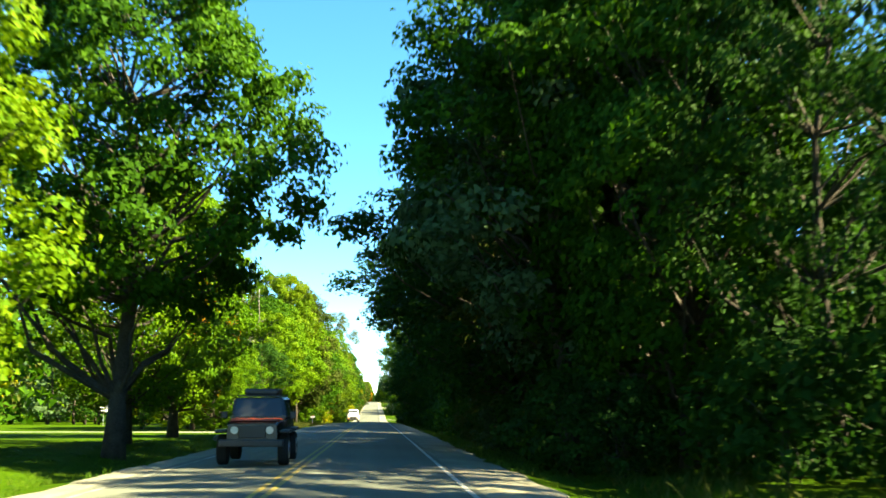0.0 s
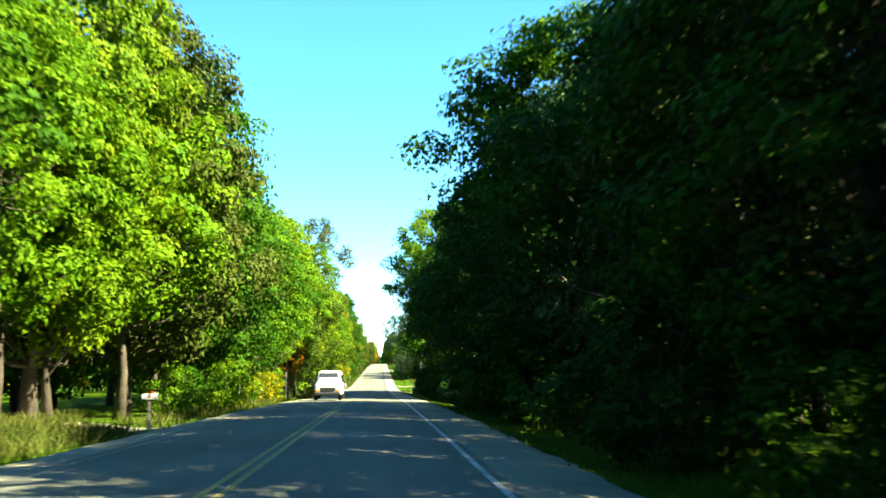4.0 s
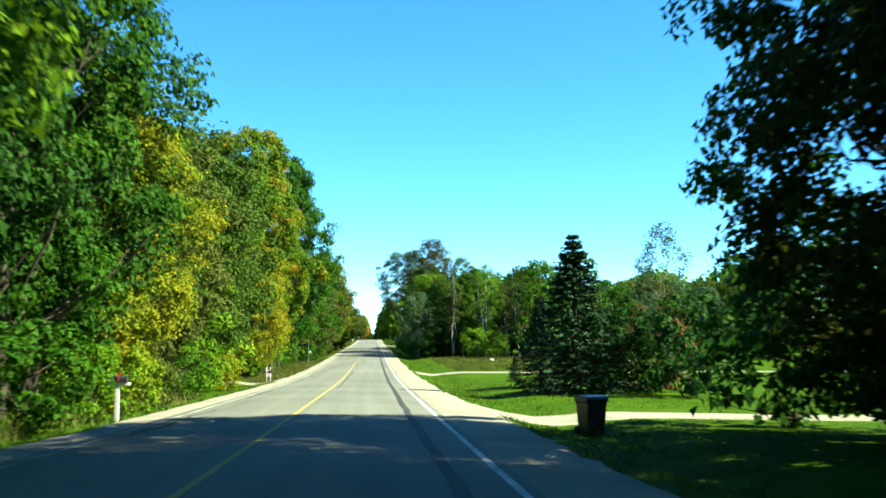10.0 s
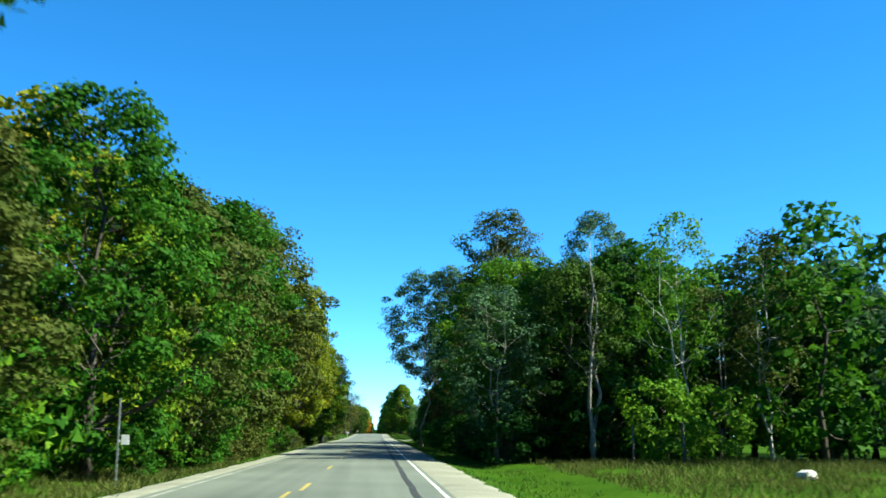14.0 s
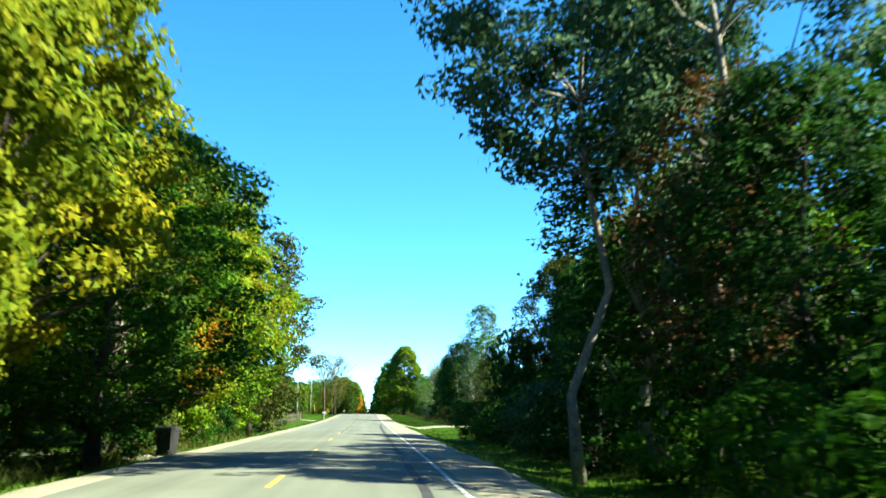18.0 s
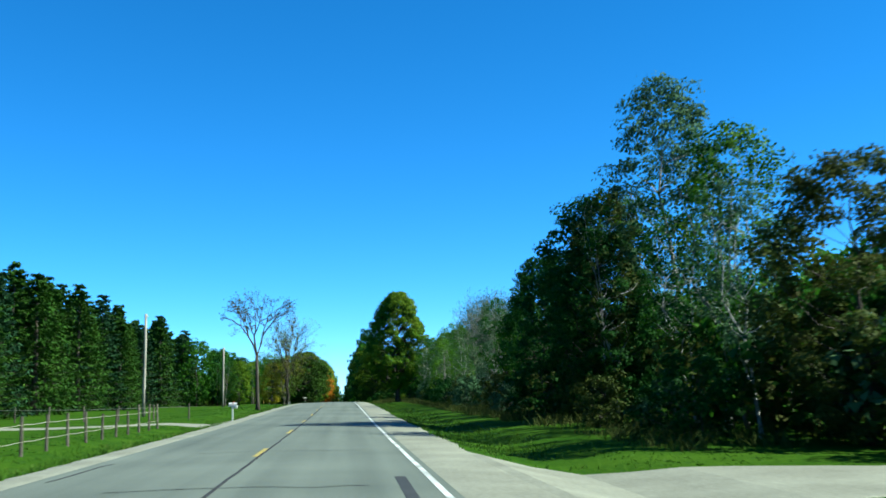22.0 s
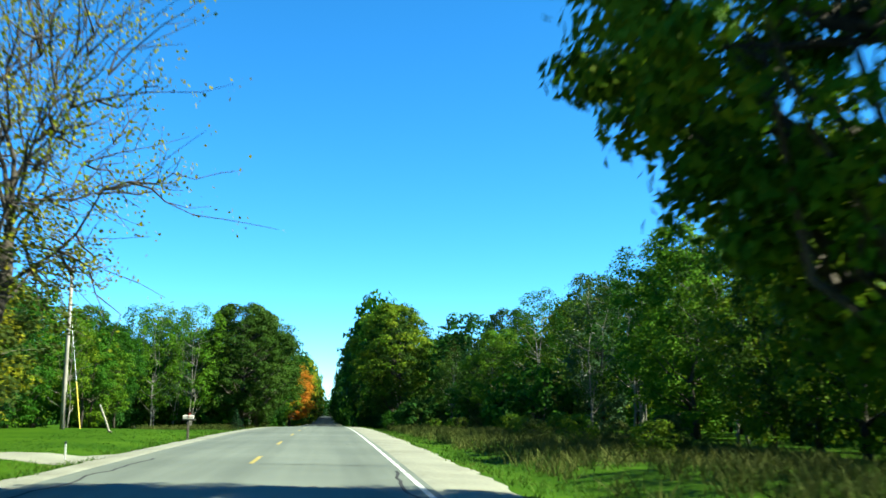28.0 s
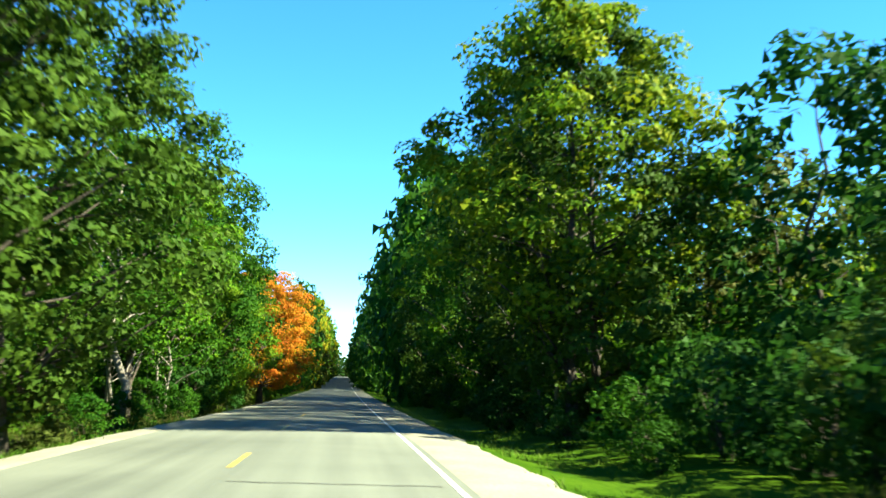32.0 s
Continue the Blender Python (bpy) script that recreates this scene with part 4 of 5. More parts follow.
for i, (x, y, c) in enumerate(((-13.6, 797, "lime"), (-15.6, 799, "silver"), (-17.4, 796, "lime"), (-19.6, 798, "green"))):
    tree("thin%d" % (i % 3), c, x, y, 0.82, 0.8)
for i in range(9):
    far_tree("bush%d" % (i % 3), ("deep", "green", "moss")[i % 3], -10.5 - 1.5 * i, 802 - 0.4 * i, 0.9 + 0.1 * (i % 3), 1.0, random)
tree("spruce1", "needle", -8.8, 792, 0.20, 0.26)
tree("big0", "moss", -9.2, 802, 0.77, 0.86, 120)
tree("maple1", "moss", -8.2, 811, 0.75, 0.8, 15)
tree("tall1", "green", -8.6, 826, 0.7, 0.9)
row(229, 830, 850, -9.8, 5, HIGH, [("green", 2), ("lime", 3), ("gold", 1)], (0.75, 0.95), 0.8)
row(249, 851, 905, -9.8, 5, HIGH, [("green", 2), ("lime", 2), ("gold", 1), ("olive", 1)], (0.5, 0.66), 0.8)
tree("maple2", "orange", -6.6, 868, 0.60, 0.72)
tree("maple0", "lime", -8.3, 852, 0.60, 0.62)
row(230, 812, 905, -8.3, 6, SHRUBS, MIXED, (0.4, 0.8), 0.5)
row(231, 850, 1000, -17, 7, BACK, MIXED, (0.7, 0.9), 2)
row(239, 800, 850, -17, 6, [("edge", 2), ("thin", 1)], MIXED, (0.65, 0.8), 2)
row(232, 890, 985, -9.6, 6.0, BACK, MIXED, (0.6, 0.8), 1)
row(233, 990, 1290, -9.3, 6.0, DISTANT, MIXED, (1.0, 1.3), 1, fat=0.64)

# ---- woods, right of the road ----
tree("big0", "green", 9.2, 30.5, 1.05, 0.85, 210)
# added maples, nearly all out of view, that shade the road and trees ahead
for x, y, h in ((13.0, 9, 0.85), (13.6, 14, 0.95), (12.6, 19, 0.95), (11.4, 25.5, 1.0)):
    tree("maple%d" % (y % 3), "deep", x, y, h, 0.62)
# leaf tones here are darkened to carry the shade of this side
row(301, 34, 98, 8.6, 4.8, FRONT, SHADE_TONED, (0.95, 1.25), 1.0)
row(344, 100, 130, 9.6, 4.4, FRONT, SHADE_TONED, (0.68, 0.85), 0.8)
row(331, 132, 172, 9.8, 4.8, FRONT, SHADE_TONED, (0.75, 0.95), 1.0)
row(339, 186, 203, 9.8, 4.2, FRONT, SHADE_TONED, (0.85, 1.05), 0.6)
row(332, 205, 250, 10.4, 4.6, FRONT, SHADE_TONED, (0.95, 1.25), 0.8, fat=0.85)
row(334, 250, 272, 12.2, 4.0, FRONT, SHADE_TONED, (0.9, 1.15), 0.5, fat=0.9)
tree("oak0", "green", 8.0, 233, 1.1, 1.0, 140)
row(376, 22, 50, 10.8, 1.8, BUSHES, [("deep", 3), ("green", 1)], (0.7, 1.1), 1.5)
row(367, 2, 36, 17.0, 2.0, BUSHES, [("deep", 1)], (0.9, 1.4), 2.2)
row(302, 31, 98, 14.5, 5.6, NEARBACK, SHADE_TONED, (0.62, 0.82), 1.2, fat=1.0)
row(345, 100, 150, 14.5, 4.8, NEARBACK, SHADE_TONED, (1.0, 1.15), 1.2, fat=0.9)
row(336, 150, 175, 15, 5, NEARBACK, SHADE_TONED, (0.6, 0.75), 1.0)
row(346, 187, 268, 15, 5, NEARBACK, SHADE_TONED, (0.95, 1.2), 1.0, fat=0.8)
row(333, 30, 175, 19.5, 5, BACK, SHADE_TONED, (0.5, 0.65), 1.5)
row(338, 187, 262, 19.5, 5, BACK, SHADE_TONED, (0.5, 0.65), 1.5)
row(304, 28, 258, 6.3, 5.5, SHRUBS, SHADE_TONED, (0.5, 1.1), 0.5)
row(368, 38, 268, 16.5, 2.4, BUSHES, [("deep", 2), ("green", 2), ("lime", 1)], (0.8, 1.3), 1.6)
tree("oak0", "lime", 6.6, 208, 1.15, 1.0, 30)
tree("maple1", "orange", 9.2, 205, 1.02, 0.8)
tree("spruce0", "needle", 10.1, 299, 0.73, 1.0)
tree("spruce1", "needle", 10.0, 309.7, 0.50, 0.66)
tree("spruce0", "needle", 10.1, 322, 0.17, 0.22)
tree("shrub2", "deep", 13.6, 300, 1.25, 1.1)
tree("shrub0", "deep", 11.9, 301, 1.15, 1.0)
tree("shrub1", "deep", 15.2, 297, 1.35, 1.2)
tree("shrub3", "deep", 12.6, 306, 1.1, 1.0)
tree("shrub2", "russet", 15.0, 304, 1.3, 1.1)
tree("thin1", "silver", 16.6, 306, 0.62, 0.5)
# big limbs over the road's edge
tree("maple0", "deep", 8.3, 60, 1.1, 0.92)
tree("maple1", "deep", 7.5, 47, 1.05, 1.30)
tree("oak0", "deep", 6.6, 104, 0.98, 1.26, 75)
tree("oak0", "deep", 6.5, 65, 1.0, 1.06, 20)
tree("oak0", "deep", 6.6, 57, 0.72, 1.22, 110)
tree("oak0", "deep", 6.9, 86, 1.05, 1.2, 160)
tree("oak0", "green", 6.6, 36, 1.0, 1.1, 200)
tree("oak0", "green", 7.3, 131, 0.76, 0.92, 250)
tree("oak0", "deep", 8.7, 256, 1.0, 0.95, 310)
tree("maple2", "deep", 8.8, 92, 1.0, 0.95)
tree("maple2", "green", 8.6, 116, 0.78, 0.85)
tree("maple0", "deep", 7.2, 146, 0.85, 0.95)
tree("tall2", "lime", 10.5, 152, 1.0, 1.0)
tree("maple1", "deep", 7.6, 162, 0.78, 0.9)
tree("maple2", "green", 7.8, 187, 0.76, 0.85)
# woods far off on both sides
row(374, 110, 520, -45, 11, [("dist", 1)], MIXED, (0.9, 1.15), 8, fat=1.1)
row(375, 40, 270, 45, 11, [("dist", 1)], SHADE_TONED, (0.9, 1.15), 8, fat=1.1)
row(370, -120, 1400, -75, 10, [("dist", 1)], MIXED, (0.95, 1.2), 6, fat=1.1)
row(371, -120, 1400, 75, 10, [("dist", 1)], MIXED, (0.95, 1.2), 6, fat=1.1)
# woods that close the far end of the road
for i in range(-20, 21):
    far_tree("dist%d" % (i % 2), ("deep", "green", "olive")[i % 3], i * 3.0 + 1, 1320 + (i % 4) * 8, 0.55, 0.9, random)
row(340, 690, 1000, 38, 6, DISTANT, MIXED, (0.6, 0.75), 2.5, fat=0.8)
row(341, 850, 1000, -25, 7, DISTANT, MIXED, (0.6, 0.75), 2.5, fat=0.90)
row(342, 395, 505, 27, 6, BACK, SHADE_TONED, (0.7, 0.9), 2.5)
row(343, 560, 700, 29, 6, BACK, [("deep", 1), ("green", 2), ("moss", 2)], (0.36, 0.48), 2.5)
for i in range(10):
    far_tree("mid%d" % (i % 3), ("deep", "moss", "olive")[i % 3], 14 + i * 6.0, 420 + (i % 3) * 4, 0.75, 1.0, random)
# the wood's edge across the meadow
for i in range(13):
    x = 6.5 + i * 4.6
    tree(("edge%d" % (i % 4)) if i % 3 else ("thin%d" % (i % 2)), ("silver", "moss", "green", "olive", "lime")[i % 5], x, 404 + 0.5 * i + (i % 3) * 1.5, 0.66 + 0.09 * (i % 3), 0.78)
    far_tree("mid%d" % (i % 3), ("deep", "moss", "olive")[i % 3], max(x + 2, 16), 413 + (i % 2) * 3, 0.72, 0.9, random)
tree("snag0", "russet", 11.7, 402, 0.72, 0.8)
tree("birch1", "lime", 16.5, 401, 0.9, 0.8)
tree("birch0", "olive", 21.5, 402, 0.85, 0.8)
tree("tall2", "silver", 14, 410, 0.72, 0.7)
tree("shrub1", "lime", 14.5, 399, 1.2, 1.1)
tree("shrub2", "lime", 17.5, 399, 1.1, 1.0)
row(347, 409, 424, 10.4, 4.4, FRONT, MIXED, (0.7, 0.85), 0.8)
row(305, 432, 450, 10.4, 3.9, [("tall", 2), ("wood", 2), ("thin", 1)], MIXED, (0.86, 1.02), 0.9, fat=0.95)
row(348, 405, 470, 13.5, 3.0, BUSHES, SHADE_TONED, (1.0, 1.5), 1.0)
row(306, 410, 505, 16.5, 6.5, NEARBACK, MIXED, (0.7, 0.85), 1.5)
tree("poplar0", "silver", 5.5, 472, 1.0, 1.06, 60)
tree("tall1", "silver", 8.8, 470, 1.0, 0.9, 60)
tree("birch0", "olive", 9.0, 476, 1.2, 0.9)
tree("thin1", "russet", 8.4, 469, 0.66, 0.7)
tree("tall0", "deep", 8.2, 475, 0.70, 0.95, 30)
tree("edge2", "deep", 9.4, 466, 0.62, 0.6, 30)
row(307, 474, 500, 11.2, 4.6, [("edge", 3), ("birch", 1), ("thin", 1)], [("deep", 3), ("russet", 1), ("green", 1)], (0.5, 0.75), 0.9)
row(308, 405, 515, 6.9, 6, SHRUBS, SHADE_TONED, (0.5, 0.9), 0.4)
for x, y, h, w in ((14.4, 507, 1.10, 0.85), (15.2, 513, 1.15, 0.85), (15.4, 519, 1.1, 0.8), (15.5, 524.5, 1.24, 0.8), (17.4, 539, 1.5, 0.8)):
    tree("spruce%d" % (int(y) % 2), "needle", x, y, h, w)
row(364, 566, 615, 16, 2.6, BUSHES, SHADE_TONED, (0.8, 1.5), 1.2)
row(309, 535, 590, 43, 5, [("edge", 1)], MIXED, (0.34, 0.44), 3)
for x, y, h in ((8.3, 501, 1.2), (8.9, 506, 1.6), (9.4, 511, 1.9)):
    tree("shrub%d" % (y % 4), "deep", x, y, h, h * 0.5)
for i in range(5):
    tree("edge%d" % (i % 4), ("deep", "green", "deep", "olive", "deep")[i], 11.6 + 1.2 * (i % 3), 500 + 2.2 * i, (0.55, 0.66, 0.76, 0.72, 0.74)[i], (0.5, 0.6, 0.65, 0.6, 0.5)[i])
tree("tall1", "silver", 15.8, 591, 0.76, 0.78)
tree("birch1", "lime", 14.2, 580, 0.75, 0.7)
tree("birch0", "olive", 12.6, 590, 0.7, 0.6)
tree("birch1", "lime", 13.3, 593, 0.75, 0.6)
for x, y, h in ((12.2, 598, 0.58), (12.5, 605, 0.62), (12.9, 612, 0.60), (13.6, 619, 0.52)):
    tree("edge%d" % (int(y) % 4), "deep" if y < 610 else "green", x, y, h, h * 0.9)
row(310, 570, 596, 13.5, 4.5, [("thin", 2), ("edge", 2), ("birch", 1)], [("olive", 1), ("green", 2), ("deep", 2), ("silver", 1)], (0.5, 0.75), 1.5)
for x, y, h, w in ((13.2, 640, 1.22, 0.62), (14.5, 645, 1.25, 0.66), (14.0, 633, 1.15, 0.6)):
    tree("bare2", "silver", x, y, h, w)
row(350, 626, 692, 13.5, 4.0, [("thin", 3), ("birch", 2)], [("silver", 3), ("lime", 2), ("green", 1)], (0.42, 0.62), 2.0)
row(311, 565, 615, 21, 5, BACK, [("deep", 1), ("green", 2)], (0.36, 0.46), 2.5)
row(351, 615, 690, 21, 6, BACK, MIXED, (0.45, 0.6), 2.5)
row(312, 575, 690, 11.2, 5, SHRUBS, [("olive", 3), ("deep", 1.5), ("silver", 1)], (0.5, 0.9), 1.0)
tree("big1", "gold", 8.4, 703, 0.97, 0.85, 190)
row(314, 700, 800, 19, 4.8, [("edge", 3), ("thin", 2), ("birch", 1)], [("moss", 2), ("gold", 2.5), ("lime", 1.5), ("green", 1.5), ("silver", 0.6)], (0.70, 0.78), 2.0)
row(315, 700, 1000, 27, 6, BACK, [("green", 2), ("lime", 2), ("gold", 2)], (0.68, 0.76), 2.5)
row(316, 781, 806, 14.0, 4.8, [("edge", 2), ("thin", 2)], [("moss", 2), ("gold", 2), ("lime", 1), ("green", 1)], (0.44, 0.58), 1.2)
tree("wood1", "gold", 7.8, 821, 0.98, 1.12, 100)
tree("shrub0", "moss", 9.6, 800, 0.9, 0.8)
row(365, 765, 815, 16, 2.8, BUSHES, MIXED, (0.9, 1.4), 2.0)
row(317, 822, 905, 9.4, 5, FRONT, [("moss", 2), ("green", 2), ("lime", 2)], (0.85, 1.08), 0.8)
row(361, 806, 905, 14.5, 3.6, BUSHES, SHADE_TONED, (0.9, 1.4), 2.0)
row(362, 815, 905, 17, 5, BACK, MIXED, (0.65, 0.85), 1.0)
row(318, 806, 905, 6.9, 5, SHRUBS, [("deep", 2), ("green", 2)], (0.3, 0.6), 0.4)
row(366, 800, 905, 9.6, 2.6, BUSHES, [("deep", 3), ("green", 2), ("moss", 1)], (0.55, 0.95), 0.9)
row(319, 880, 1290, 9.0, 6.0, DISTANT, SHADE_TONED, (1.1, 1.4), 1, fat=0.64)
row(320, 722, 800, 11.5, 4.5, SHRUBS, [("olive", 2), ("gold", 2)], (0.25, 0.4), 1.8)
row(372, 1000, 1290, -8.8, 5, DISTANT, MIXED, (0.55, 0.75), 0.6, fat=0.88)
row(373, 1000, 1290, 5.8, 5, DISTANT, SHADE_TONED, (0.55, 0.75), 0.6, fat=0.88)
plant_forest()


# ---- roadside things ----
def mailbox(x, y, colour, post_mat, label, flag=True, h=1.05, turn=0.0, bracket=False):
    """Domed sheet-metal box on a post, its door towards the road (+x when turn is 0)."""
    t = thing("mailbox", label, "mailbox", "mailboxes", (x, y, land(x, y)), turn)
    part("post", Geo().box(-0.05, 0.05, -0.05, 0.05, -0.3, h, 0.008), post_mat, t)
    if bracket:
        part("cross_arm", Geo().box(-0.30, 0.34, -0.045, 0.045, h - 0.02, h + 0.06, 0.008), post_mat, t)
    a = [(-0.085, h + 0.06), (0.085, h + 0.06)] + [(0.085 * math.cos(q), h + 0.17 + 0.085 * math.sin(q)) for q in [math.pi * i / 8 for i in range(9)]]
    body = part("box", Geo().prism(a, -0.26, 0.26, 0.03), colour, t)
    part("door", Geo().prism([(p * 1.06, h + 0.145 + (z - h - 0.145) * 1.06) for p, z in a], 0.262, 0.275, 0.02), colour, body)
    part("latch", Geo().box(0.275, 0.295, -0.015, 0.015, h + 0.235, h + 0.265, 0.004), STEEL, body)
    if flag:
        part("flag", Geo().box(0.02, 0.05, -0.10, -0.09, h + 0.12, h + 0.34, 0.003).box(0.02, 0.13, -0.10, -0.09, h + 0.28, h + 0.34, 0.003), DARKRED, body)
    return t


BEIGE = paint("beige_paint", (0.55, 0.50, 0.40), 0.5)
GREY_BOX = paint("grey_painted_metal", (0.42, 0.43, 0.43), 0.45)
t = thing("sapling", "thin bent pale dead sapling at the wood's edge", "sapling", "", (6.3, 77.2, land(6.3, 77.2)))
part("stem", Geo().tube([(0.05, 0, -0.2), (-0.02, 0.05, 0.35), (-0.14, 0.1, 0.9), (-0.10, 0.3, 1.6), (-0.15, 0.6, 2.5)], [0.035, 0.03, 0.026, 0.02, 0.008], 6), BIRCH, t, smooth=True)
part("twig", Geo().tube([(-0.14, 0.1, 0.9), (-0.3, 0.1, 1.15), (-0.42, 0.15, 1.5)], [0.014, 0.009, 0.004], 4), BIRCH, t, smooth=True)
mailbox(-7.4, 77.3, BLACK, WHITE, "black mailbox on a white post beside the driveway", turn=0)
mailbox(-8.1, 136.7, GREY_BOX, POLE_WOOD, "light grey mailbox on a weathered wooden post", turn=8)
mailbox(-7.2, 277.4, BLACK, WHITE, "black mailbox on a white post in rough grass", bracket=True)
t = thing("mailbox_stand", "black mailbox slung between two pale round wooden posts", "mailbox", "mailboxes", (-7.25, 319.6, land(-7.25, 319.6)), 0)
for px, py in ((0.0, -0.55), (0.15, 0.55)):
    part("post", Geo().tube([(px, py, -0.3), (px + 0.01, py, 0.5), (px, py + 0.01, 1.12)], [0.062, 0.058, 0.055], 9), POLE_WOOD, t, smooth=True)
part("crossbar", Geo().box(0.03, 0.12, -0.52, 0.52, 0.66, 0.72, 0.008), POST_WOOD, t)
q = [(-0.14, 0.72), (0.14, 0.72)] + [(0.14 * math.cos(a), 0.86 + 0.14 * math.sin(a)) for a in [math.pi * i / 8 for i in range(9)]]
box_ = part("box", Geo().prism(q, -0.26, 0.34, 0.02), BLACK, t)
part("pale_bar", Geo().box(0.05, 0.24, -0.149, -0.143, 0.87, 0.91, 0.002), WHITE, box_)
part("newspaper_tube", Geo().box(-0.05, 0.28, -0.30, 0.02, 0.46, 0.64, 0.02), GREY_BOX, t)
t = mailbox(-7.25, 615, WHITE, WHITE, "white mailbox on a thick white post by the paddock", h=0.95, bracket=True)
part("newspaper_tube", Geo().tube([(-0.1, 0.16, 0.88), (0.3, 0.16, 0.88)], [0.08, 0.08], 10), WHITE, t)
mailbox(-7.0, 743.2, BEIGE, POST_WOOD, "beige mailbox on a dark post beside the drive", h=1.0, bracket=True)
mailbox(-7.3, 852, GREY_BOX, POST_WOOD, "small grey mailbox on a dark post")


def bin_thing(x, y, label, turn=0):
    t = thing("wheelie_bin", label, "bin", "wheelie bins", (x, y, land(x, y)), turn)
    rings = [[(-s, -s * 0.9, z), (s, -s * 0.9, z), (s, s * 1.05, z), (-s, s * 1.05, z)] for s, z in ((0.22, 0.04), (0.25, 0.12), (0.29, 0.85), (0.33, 0.90), (0.33, 0.96))]
    part("body", Geo().face_grid(rings), BLACK, t)
    part("lid", Geo().prism([(-0.34, 0.96), (0.36, 0.96), (0.37, 1.0), (0.1, 1.06), (-0.3, 1.02)], -0.33, 0.33, 0.03), BLACK, t)
    part("handle", Geo().tube([(-0.24, 0.40, 0.95), (0.24, 0.40, 0.95)], [0.018, 0.018], 8), BLACK, t)
    for sx in (-0.26, 0.26):
        part("wheel", Geo().tube([(sx - 0.03, 0.30, 0.12), (sx + 0.03, 0.30, 0.12)], [0.12, 0.12], 14), RUBBER, t)
    return t


bin_thing(5.7, 274.6, "black wheeled rubbish bin at the shaded verge", 20)
bin_thing(-7.0, 481.5, "black wheeled rubbish bin in tree shade", 160)
bin_thing(5.4, 205, "black wheeled rubbish bin under dark trees", 0)

t = thing("road_sign", "small white reflector sign on a thin steel post", "road sign", "", (-8.1, 379, land(-8.1, 379)))
part("post", Geo().box(-0.03, 0.03, -0.02, 0.02, -0.3, 2.9, 0.006), STEEL, t)
part("plate", Geo().box(0.10, 0.34, -0.012, 0.004, 1.45, 1.76, 0.004).box(0.02, 0.12, -0.008, 0.0, 1.55, 1.6), WHITE, t)
t = thing("road_sign", "small sign seen edge-on on a thin grey post", "road sign", "", (-8.9, 199.5, land(-8.9, 199.5)))
part("post", Geo().box(-0.035, 0.035, -0.03, 0.03, -0.3, 2.75, 0.006), STEEL, t)
part("plate", Geo().box(-0.062, -0.037, -0.15, 0.15, 2.25, 2.7, 0.003), STEEL, t)
for x, y, h in ((12.9, 398, 1.9), (14.9, 396, 2.0)):
    t = thing("meadow_post", "grey wooden post standing in the meadow", "post", "meadow posts", (x, y, land(x, y)), 12)
    part("shaft", Geo().tube([(0, 0, -0.3), (0.02, 0, h * 0.5), (0, 0.02, h)], [0.065, 0.06, 0.055], 8), POST_WOOD, t)
    part("cap", Geo().tube([(0, 0.02, h), (0, 0.02, h + 0.03)], [0.07, 0.05], 8), POST_WOOD, t)
t = thing("field_stone", "pale field stone lying in the grass", "stone", "", (15.2, 382, land(15.2, 382)))
g = Geo()
g.face_grid([[(r * math.cos(a) * (1 + 0.2 * math.sin(3 * a)), 0.7 * r * math.sin(a), z) for a in [i * 0.6283 for i in range(10)]] for r, z in ((0.36, -0.1), (0.40, 0.10), (0.33, 0.24), (0.15, 0.32))])
part("stone", g, grainy("field_stone", (0.35, 0.33, 0.30), (0.62, 0.60, 0.55), 4, 30), t)
t = thing("satellite_dish", "white satellite dish on a short pole beyond the lawn", "satellite dish", "", (-29.3, 116, land(-29.3, 116)), -150)
part("pole", Geo().tube([(0, 0, -0.3), (0, 0, 1.75)], [0.045, 0.045], 10), STEEL, t)
part("foot_plate", Geo().box(-0.18, 0.18, -0.18, 0.18, -0.02, 0.03, 0.01), STEEL, t)
g = Geo()
g.face_grid([[(r * math.cos(a), 0.12 + 0.30 * (r / 0.6) ** 2 - b, 2.05 + 1.1 * r * math.sin(a)) for a in [i * math.pi / 12 for i in range(24)]] for r, b in ((0.02, 0.0), (0.2, 0.0), (0.4, 0.0), (0.6, 0.0), (0.61, 0.03), (0.4, 0.03), (0.2, 0.03), (0.02, 0.03))])
dish = part("reflector", g, WHITE, t, smooth=True)
part("feed_arm", Geo().tube([(0, 0.25, 1.45), (0, 0.62, 1.62), (0, 0.80, 1.95)], [0.02, 0.02, 0.02], 6), STEEL, dish)
part("feed_horn", Geo().tube([(0, 0.80, 1.92), (0, 0.72, 2.02)], [0.05, 0.035], 10), GREY_BOX, dish)
part("bracket", Geo().box(-0.06, 0.06, -0.03, 0.14, 1.72, 2.12, 0.015), STEEL, t)
t = thing("boulder", "low dark boulder lying in the shaded lawn", "stone", "", (-9.1, 63.6, land(-9.1, 63.6)), 25)
part("stone", Geo().face_grid([[(r * math.cos(a) * (1 + 0.18 * math.sin(2 * a + z) + 0.08 * math.sin(5 * a)), 0.8 * r * math.sin(a), z) for a in [i * 0.4488 for i in range(14)]] for r, z in ((0.55, -0.1), (0.58, 0.10), (0.50, 0.28), (0.34, 0.40), (0.12, 0.45))]), grainy("dark_stone", (0.05, 0.05, 0.045), (0.17, 0.165, 0.15), 4, 30), t, smooth=True)
for x, y in ((-8.0, 702), (-9.0, 727), (-20, 660)):
    t = thing("marker_stake", "short white marker stake in the lawn", "stake", "marker stakes", (x, y, land(x, y)))
    part("stake", Geo().box(-0.03, 0.03, -0.015, 0.015, -0.2, 0.55, 0.006), WHITE, t)
    part("tip", Geo().box(-0.034, 0.034, -0.019, 0.019, 0.55, 0.64, 0.006), BLACK, t)


